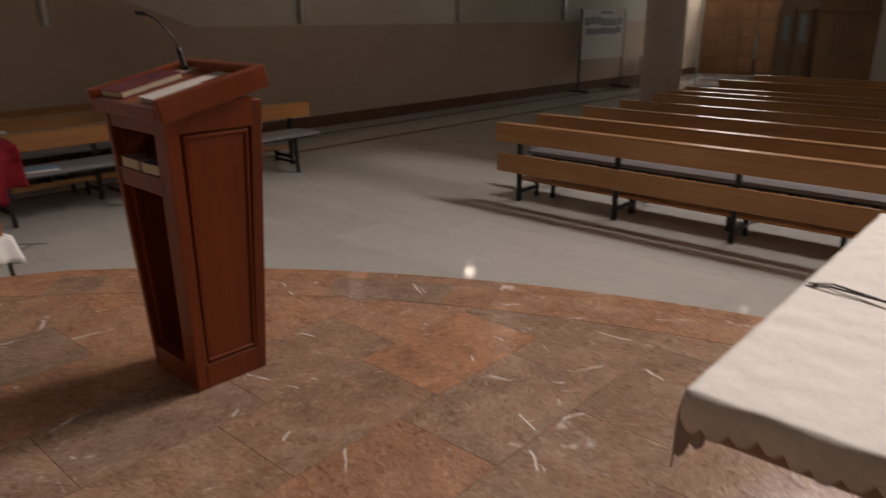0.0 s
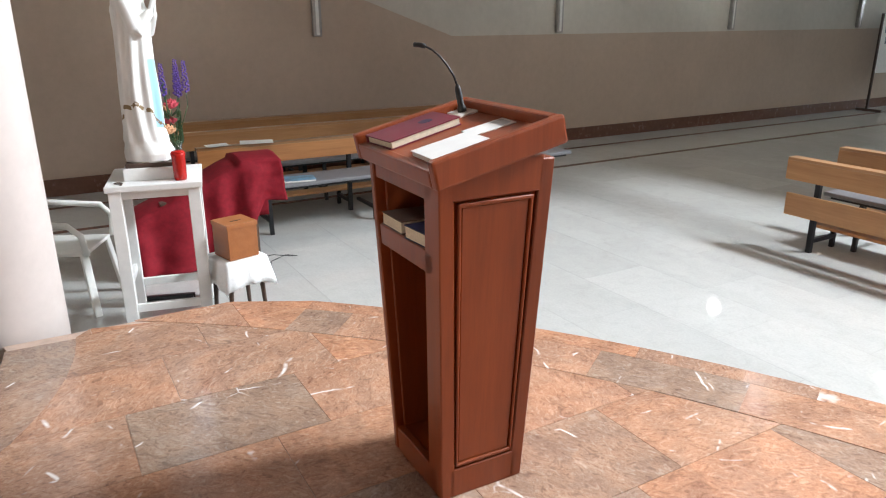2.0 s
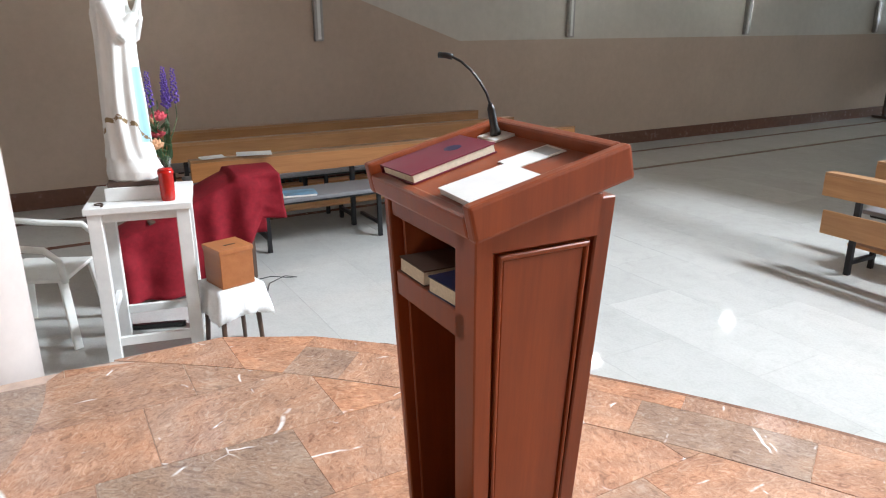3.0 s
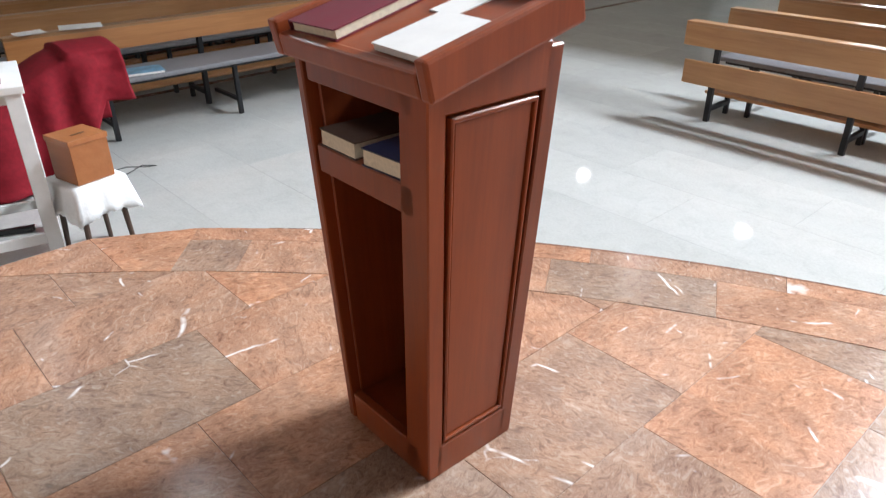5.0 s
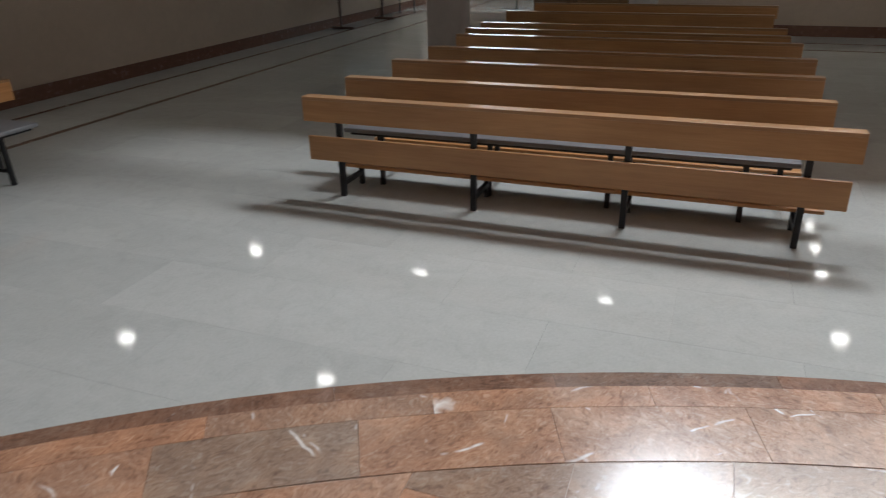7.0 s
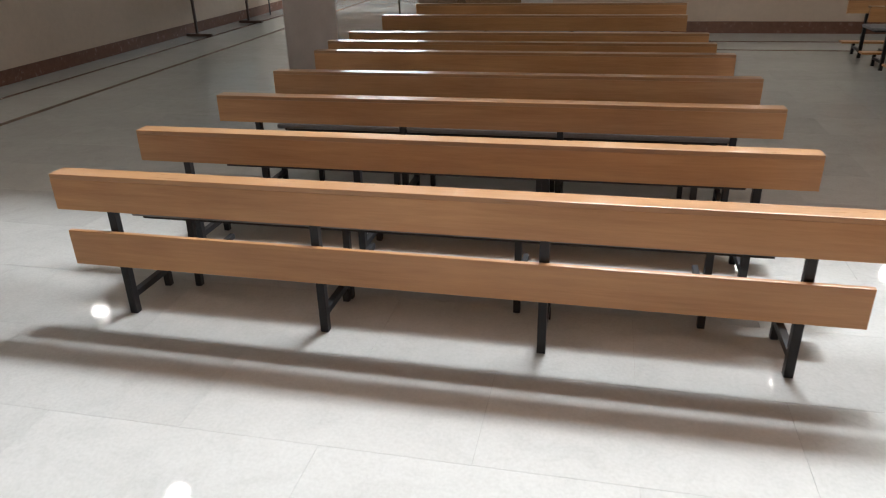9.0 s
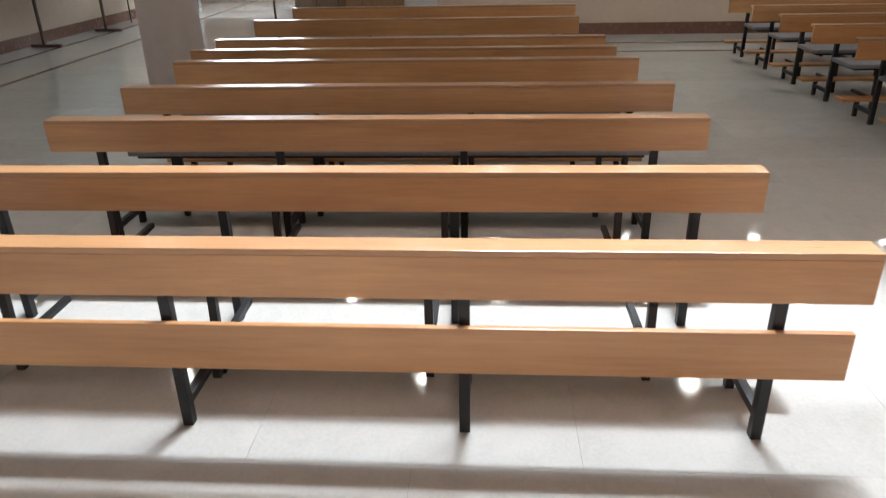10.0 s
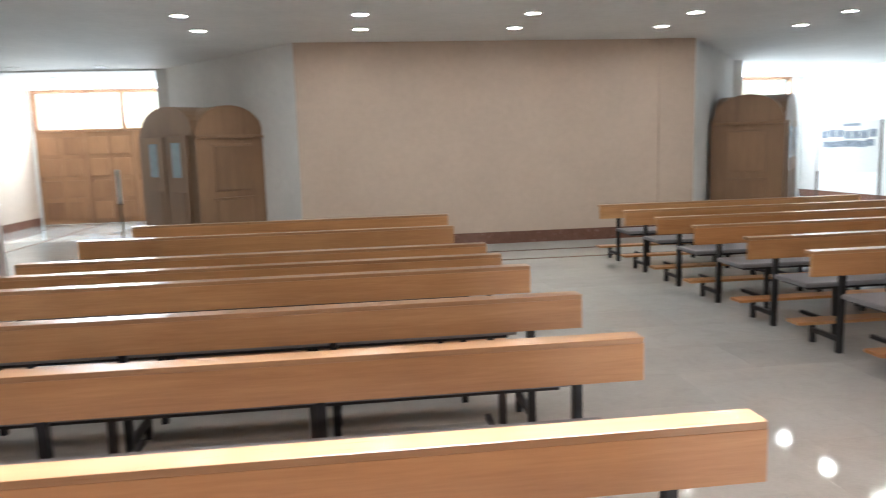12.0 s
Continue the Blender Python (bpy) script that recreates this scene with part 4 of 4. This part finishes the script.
def stool():
    c = (-4.2, 1.8)
    t = thing("stool", pose(c[0], c[1], 0, 0, 0, 12), "small dark-legged stool under a white lace cloth", "stool")
    part("top", one(box, (0, 0, 0.415), (0.27, 0.27, 0.025), 0.004), M_DARKWOOD, t)
    for sx in (-1, 1):
        for sy in (-1, 1):
            part("leg", one(rod, (sx * 0.12, sy * 0.12, 0), (sx * 0.1, sy * 0.1, 0.405), 0.012, 0.018), M_DARKWOOD, t)
    cl = thing("lace_cloth", pose(c[0], c[1], 0, 0, 0, 12), "white lace cloth hanging over the stool", "cloth")
    bm = bmesh.new()
    n = 72
    rings = []
    for k in range(7):
        ring = []
        for i in range(n):
            a = 2 * math.pi * i / n
            sq = 1 / max(abs(math.cos(a)), abs(math.sin(a)))
            r = 0.14 * sq
            z = 0.431
            if k < 2:
                r *= (0.6, 1.0)[k]
            else:
                f = (k - 1) / 5
                r *= 1 + 0.22 * f + 0.06 * f * math.sin(a * 10)
                corner = sq - 1
                z -= (0.15 + 0.08 * corner + (0.012 * abs(math.sin(a * 22)) if k == 6 else 0)) * f
            ring.append(bm.verts.new((r * math.cos(a), r * math.sin(a), z)))
        rings.append(ring)
    for a, b in zip(rings, rings[1:]):
        for i in range(n):
            bm.faces.new((a[i], a[(i + 1) % n], b[(i + 1) % n], b[i]))
    bm.faces.new(rings[0])
    ob = part("fabric", bm, M_CLOTH, cl, smooth=True)
    ob.modifiers.new("thickness", "SOLIDIFY").thickness = 0.003
    b = thing("offering_box", pose(c[0] + 0.02, c[1], 0.436, 0, 0, 14), "square orange-brown wooden offering box with a slotted lid", "box")
    part("body", one(box, (0, 0, 0.1), (0.2, 0.2, 0.2), 0.003), M_BOX, b)
    part("lid", one(box, (0, 0, 0.214), (0.21, 0.21, 0.028), 0.004), M_BOX, b)
    part("slot", one(box, (0.02, 0, 0.2286), (0.012, 0.07, 0.0012)), M_BLACK, b, "dark coin slot")


stool()


def red_cover():
    t = thing("red_cloth", pose(-5.47, 1.88, 0), "dark red cloth draped over a covered instrument", "cloth")
    part("support", one(span, (-0.16, -0.35, 0.0), (0.16, 0.38, 0.55), 0.03), M_DARKWOOD, t, "covered dark case")
    bm = bmesh.new()
    nu, nv = 70, 40
    g = []
    for i in range(nu + 1):
        u = i / nu
        y = -0.58 + 1.16 * u
        top = 0.42 + 0.36 * min(1, u / 0.72) + (0.03 if u > 0.72 else 0)
        hemf = 0.03 if u < 0.55 else (0.03 + (u - 0.55) * 1.5 if u < 0.85 else 0.5)
        hem = min(hemf, top - 0.2)
        row = []
        for j in range(nv + 1):
            v = j / nv
            # back hem, over the top, down the front
            if v < 0.3:
                x, z = -0.24, 0.25 + (top - 0.25) * v / 0.3
            elif v < 0.55:
                f = (v - 0.3) / 0.25
                x, z = -0.24 + 0.44 * f, top + 0.03 * math.sin(f * math.pi)
            else:
                f = (v - 0.55) / 0.45
                x, z = 0.2 + 0.09 * f, top + (hem - top) * f
                x += (0.008 + 0.03 * f) * math.sin(u * 26 + 2 * noise.noise(Vector((u * 3, f, 0)))) + 0.02 * noise.noise(Vector((u * 8, f * 5, 2)))
            row.append(bm.verts.new((x, y, z + 0.012 * noise.noise(Vector((u * 7, v * 5, 5))))))
        g.append(row)
    for i in range(nu):
        for j in range(nv):
            bm.faces.new((g[i][j], g[i + 1][j], g[i + 1][j + 1], g[i][j + 1]))
    ob = part("fabric", bm, M_REDCLOTH, t, smooth=True)
    ob.modifiers.new("thickness", "SOLIDIFY").thickness = 0.004


red_cover()
for m, sz, lb in ((pose(-6.365, 2.23, 0.766, 0, 0, 8), (0.15, 0.21), "small white paper sheet lying on the bench ledge"), (pose(-6.365, 2.58, 0.766, 0, 0, -14), (0.21, 0.3), "open white song sheet lying on the bench ledge")):
    t = thing("paper_sheet", m, lb, "paper")
    bm = bmesh.new()
    k = 8
    g = [[bm.verts.new((sz[0] * (i / k - 0.5), sz[1] * (j / k - 0.5), 0.001 + 0.03 * abs(i / k - 0.5) ** 2)) for j in range(k + 1)] for i in range(k + 1)]
    for i in range(k):
        for j in range(k):
            bm.faces.new((g[i][j], g[i + 1][j], g[i + 1][j + 1], g[i][j + 1]))
    part("sheet", bm, M_PAPER, t).modifiers.new("thickness", "SOLIDIFY").thickness = 0.001
mg = thing("magazine", pose(-5.98, 2.82, 0.4605, 0, 0, 80), "blue and white magazine lying on the grey bench cushion", "magazine")
part("paper_block", one(box, (0, 0, 0.006), (0.3, 0.22, 0.012), 0.001), M_PAPER, mg)
part("cover", one(box, (0.02, 0.01, 0.0135), (0.28, 0.21, 0.003), 0.001), plain("blue_print", (0.12, 0.28, 0.42), 0.35, 0, 0.6, 9), mg)
fc = thing("floor_cable", pose(0.12, -0.3, 0), "thin black cable curling on the pale floor", "cable")
tube("wire", [(-5.5, 2.45, 0.006), (-5.38, 2.5, 0.02), (-5.32, 2.62, 0.05), (-5.28, 2.75, 0.03), (-5.33, 2.82, 0.006), (-5.4, 2.75, 0.006), (-5.3, 2.6, 0.006), (-5.05, 2.5, 0.006)], 0.003, M_BLACK, fc)
part("plug", one(box, (-5.02, 2.49, 0.015), (0.07, 0.04, 0.03), 0.005), M_BLACK, fc)
bt = thing("folded_stand", pose(-4.75, 1.43, 0, 0, 0, 70), "folded black stand lying on the floor under the table", "stand")
part("tube", one(bar, (-0.18, 0, 0.02), (0.18, 0.02, 0.02), 0.03), M_BLACK, bt)
part("tube", one(bar, (-0.1, 0.04, 0.015), (0.17, 0.0, 0.015), 0.02), M_BLACK, bt)


# ---- side wall ----
def wall_lamp(y):
    t = thing("wall_lamp", pose(WL, y, 1.645), "slim vertical aluminium wall light, unlit", "wall lamp", "wall lights")
    part("back_plate", one(span, (0, -0.03, 0.02), (0.02, 0.03, 0.56), 0.003), M_ALU, t)
    part("housing", one(span, (0.02, -0.055, 0), (0.085, 0.055, 0.59), 0.012), M_ALU, t)
    part("slot", one(span, (0.0852, -0.02, 0.02), (0.087, 0.02, 0.57), 0.0005), M_WPAINT, t, "narrow white diffuser")
    return t


w0 = wall_lamp(4.03)
for y in (7.815, 11.62, 15.4):
    copy_thing(w0, pose(WL, y, 1.645))


def cross(y):
    t = thing("wall_cross", pose(WL, y, 2.245), "small dark bronze cross on the side wall", "cross", "stations on the side wall")
    part("upright", one(span, (0, -0.035, 0.02), (0.03, 0.035, 0.38), 0.006), M_BRONZE, t)
    part("arm", one(span, (0, -0.1, 0.22), (0.03, 0.1, 0.29), 0.006), M_BRONZE, t)
    part("boss", one(rod, (0.0, 0, 0.255), (0.05, 0, 0.255), 0.07, 0.055, 20), M_BRONZE, t)
    part("foot", one(span, (0, -0.07, 0), (0.05, 0.07, 0.03), 0.006), M_BRONZE, t)
    return t


M_BRONZE = plain("dark_bronze", (0.10, 0.075, 0.045), 0.45, 0.6)
c0 = cross(9.61)
for y in (13.32, 17.1):
    copy_thing(c0, pose(WL, y, 2.245))


def notice_board(m, label):
    """Faces +x."""
    t = thing("notice_board", m, label, "notice board")
    for y in (-0.95, 0.95):
        part("post", one(bar, (0, y, 0.05), (0, y, 1.91), 0.04), M_DARKWOOD, t)
        part("foot", one(bar, (-0.22, y, 0.03), (0.3, y, 0.03), 0.05), M_DARKWOOD, t)
    part("panel", one(span, (-0.012, -0.93, 0.76), (0.012, 0.93, 1.9), 0.003), M_PAPER, t, "white paper-covered panel")
    rnd = random.Random(7)
    for k in range(7):
        y = -0.72 + 0.24 * k
        part("photo", one(box, (0.0145, y, 1.63 + rnd.uniform(-0.03, 0.05)), (0.003, 0.21, 0.17)), M_PHOTO, t, "blue-grey photograph")
        part("photo", one(box, (0.0145, y * 0.92, 1.41 + rnd.uniform(-0.02, 0.02)), (0.003, 0.22, 0.14)), M_PHOTO, t, "blue-grey photograph")
    part("heading", one(box, (0.0145, 0.1, 1.83), (0.003, 0.5, 0.06)), M_PHOTO, t, "plain heading bar")


M_PHOTO = plain("photo_print", (0.22, 0.25, 0.30), 0.3, 0, 0.7, 16)
notice_board(pose(-8.17, 16.65, 0, 0, 0, -3), "free-standing white notice board with photographs by the side wall")
notice_board(pose(10.3, 20.3, 0, 0, 0, 185), "free-standing white notice board with photographs by the far wall")


def side_table(m):
    t = thing("small_table", m, "small white-topped table with thin dark legs", "table")
    part("tabletop", one(box, (0, 0, 0.735), (0.5, 1.1, 0.03), 0.006), M_WPAINT, t)
    for x in (-0.2, 0.2):
        for y in (-0.48, 0.48):
            part("leg", one(rod, (x, y, 0), (x, y, 0.72), 0.014), M_STEEL, t)


side_table(pose(-8.1, 19.5, 0))
bx = thing("wall_box", pose(WL, 20.7, 1.3), "small dark wooden box on the side wall", "box")
part("case", one(span, (0, -0.2, 0), (0.12, 0.2, 0.45), 0.01), M_DARKWOOD, bx)


# ---- confessionals ----
def confessional(m, flip):
    """Front along x from 0 to w, facing -y; depth d. Both fronts end in round arches."""
    w, d, zs, r = 2.0, 1.2, 1.88, 0.0
    t = thing("confessional", m, "oak confessional with arched top and two glazed doors", "confessional", "confessionals")

    def arch(width, z0, rise, n=16):
        return [(width * i / n, z0 + rise * math.sqrt(max(0.0, 1 - (2 * i / n - 1) ** 2))) for i in range(n + 1)]

    fx = -1 if flip else 1
    pf = [(0, 0), (w, 0)] + arch(w, zs, 0.48)[::-1]
    extrude = bmesh.new()
    extrude_profile(extrude, pf, [lambda u, v: (fx * u, 0.0, v), lambda u, v: (fx * u, d * 0.98, v)])
    part("body", extrude, M_CONF, t)
    ps = [(0, 0), (d, 0)] + arch(d, zs, 0.46)[::-1]
    bm = bmesh.new()
    extrude_profile(bm, ps, [lambda u, v: (fx * (0.0 - 0.03), u, v), lambda u, v: (fx * (w + 0.03), u, v)])
    part("cross_vault", bm, M_CONF, t)
    for k in range(2):
        xa = fx * (0.2 + 0.83 * k)
        dm = part("door", one(box, (xa + fx * 0.4, -0.015, 0.98), (0.76, 0.03, 1.8), 0.008), M_CONF, t)
        part("pane", one(box, (xa + fx * 0.4, -0.033, 1.5), (0.3, 0.01, 0.55), 0.003), M_BLUEGLASS, dm, "pale blue glazed panel")
        for z, hh in ((1.5, 0.0), (0.6, 0.8)):
            part("panel", one(box, (xa + fx * 0.4, -0.036, 0.6), (0.5, 0.014, 0.8), 0.006), M_CONF, dm) if hh else None
    for z, hh in ((0.55, 0.62), (1.35, 0.7)):
        part("side_panel", one(box, (-fx * 0.04, d / 2, z), (0.03, 0.62, hh), 0.01), M_CONF, t)
        part("side_moulding", one(box, (-fx * 0.045, d / 2, z + hh / 2 + 0.02), (0.04, 0.7, 0.03), 0.006), M_CONF, t)
    part("cornice", one(box, (-fx * 0.045, d / 2, zs - 0.03), (0.05, d, 0.05), 0.01), M_CONF, t)


M_CONF = wood("oak_brown", (0.18, 0.10, 0.055), (0.32, 0.19, 0.10), 2, 0.45)
M_BLUEGLASS = plain("blue_glass", (0.30, 0.40, 0.46), 0.15)
A1 = math.degrees(math.atan2(0.78, -0.62))
C0 = (-3.32, 16.5)
confessional(pose(C0[0], C0[1], 0, 0, 0, A1) @ Matrix.Diagonal((1, -1, 1, 1)), False)
C1 = (6.4, 16.6)
confessional(pose(C1[0], C1[1], 0, 0, 0, 180 - A1), False)
cdl = thing("processional_candle", pose(-4.96, 18.0, 0), "tall white candle on a floor stand beside the confessional", "candle")
part("stand", one(lathe, [(0.14, 0), (0.13, 0.03), (0.02, 0.05), (0.02, 0.75), (0.05, 0.78)], 20), M_BRONZE, cdl, smooth=True)
part("wax", one(lathe, [(0.035, 0.78), (0.035, 1.35), (0.02, 1.37)], 16), M_PAPER, cdl, smooth=True)


# ---- ceiling lamps ----
def downlight(x, y, r, lit=True):
    t = thing("downlight", pose(x, y, H), "round recessed ceiling downlight, " + ("lit" if lit else "unlit"), "ceiling lamp", "lit downlights" if lit else "unlit downlights")
    part("ring", one(lathe, [(r + 0.025, 0.0), (r + 0.022, -0.012), (r, -0.014), (r, 0.0)], 28), M_WPAINT, t, smooth=True)
    part("diffuser", one(lathe, [(r, -0.002), (r, -0.008)], 28), M_LAMP if lit else M_WPAINT, t)
    return t


d0 = downlight(-2.89, 13.16, 0.09)
for x in (-2.89, -0.745, 1.415, 3.57, 5.73):
    for y in (13.16, 14.2, 15.26):
        if (x, y) != (-2.89, 13.16):
            copy_thing(d0, pose(x, y, H))
d1 = downlight(-7.75, 11.1, 0.1)
for x in (-7.75, -4.62, -1.65, 1.45, 4.55):
    for y in (2.1, 8.0, 11.1):
        if (x, y) != (-7.75, 11.1) and not (SKY[0] - 0.3 < x < SKY[1] + 0.3 and y < 7.0):
            copy_thing(d1, pose(x, y, H))
d2 = downlight(-6.9, 19.0, 0.09, False)
for x, y in ((-5.4, 19.0), (-6.9, 20.8), (-5.2, 20.8), (-6.9, 22.8), (-5.2, 22.8)):
    copy_thing(d2, pose(x, y, H))

# ---- floor slabs, the nearest as pieces ----
SW, SL = 1.2, 0.6
mesh_slab = part("floor_slab", one(span, (0.0006, 0.0006, -0.02), (SW - 0.0006, SL - 0.0006, 0.0)), M_FLOOR, floor)
mesh_slab.matrix_basis = pose(-3.6, 4.2, 0)
rest = bmesh.new()
for i in range(-5, 13):
    for j in range(-16, 38):
        x, y = -3.6 + SW * i + (SW / 2 if j % 2 else 0), 4.2 + SL * j
        if x > WR or x + SW < WL - 0.2 or y < YA - 0.1 or y > YD:
            continue
        if (i, j) == (0, 0):
            continue
        if -6.6 < x < 3.2 and 2.2 < y < 15.5:
            ob = new("floor_slab", mesh_slab.data)
            ob.parent = floor
            ob.matrix_basis = pose(x, y, 0)
        else:
            span(rest, (x + 0.0006, y + 0.0006, -0.02), (x + SW - 0.0006, y + SL - 0.0006, 0.0))
tagged(part("floor_slabs", rest, M_FLOOR, floor, "far slabs of the pale marble floor"), kind="stuff")
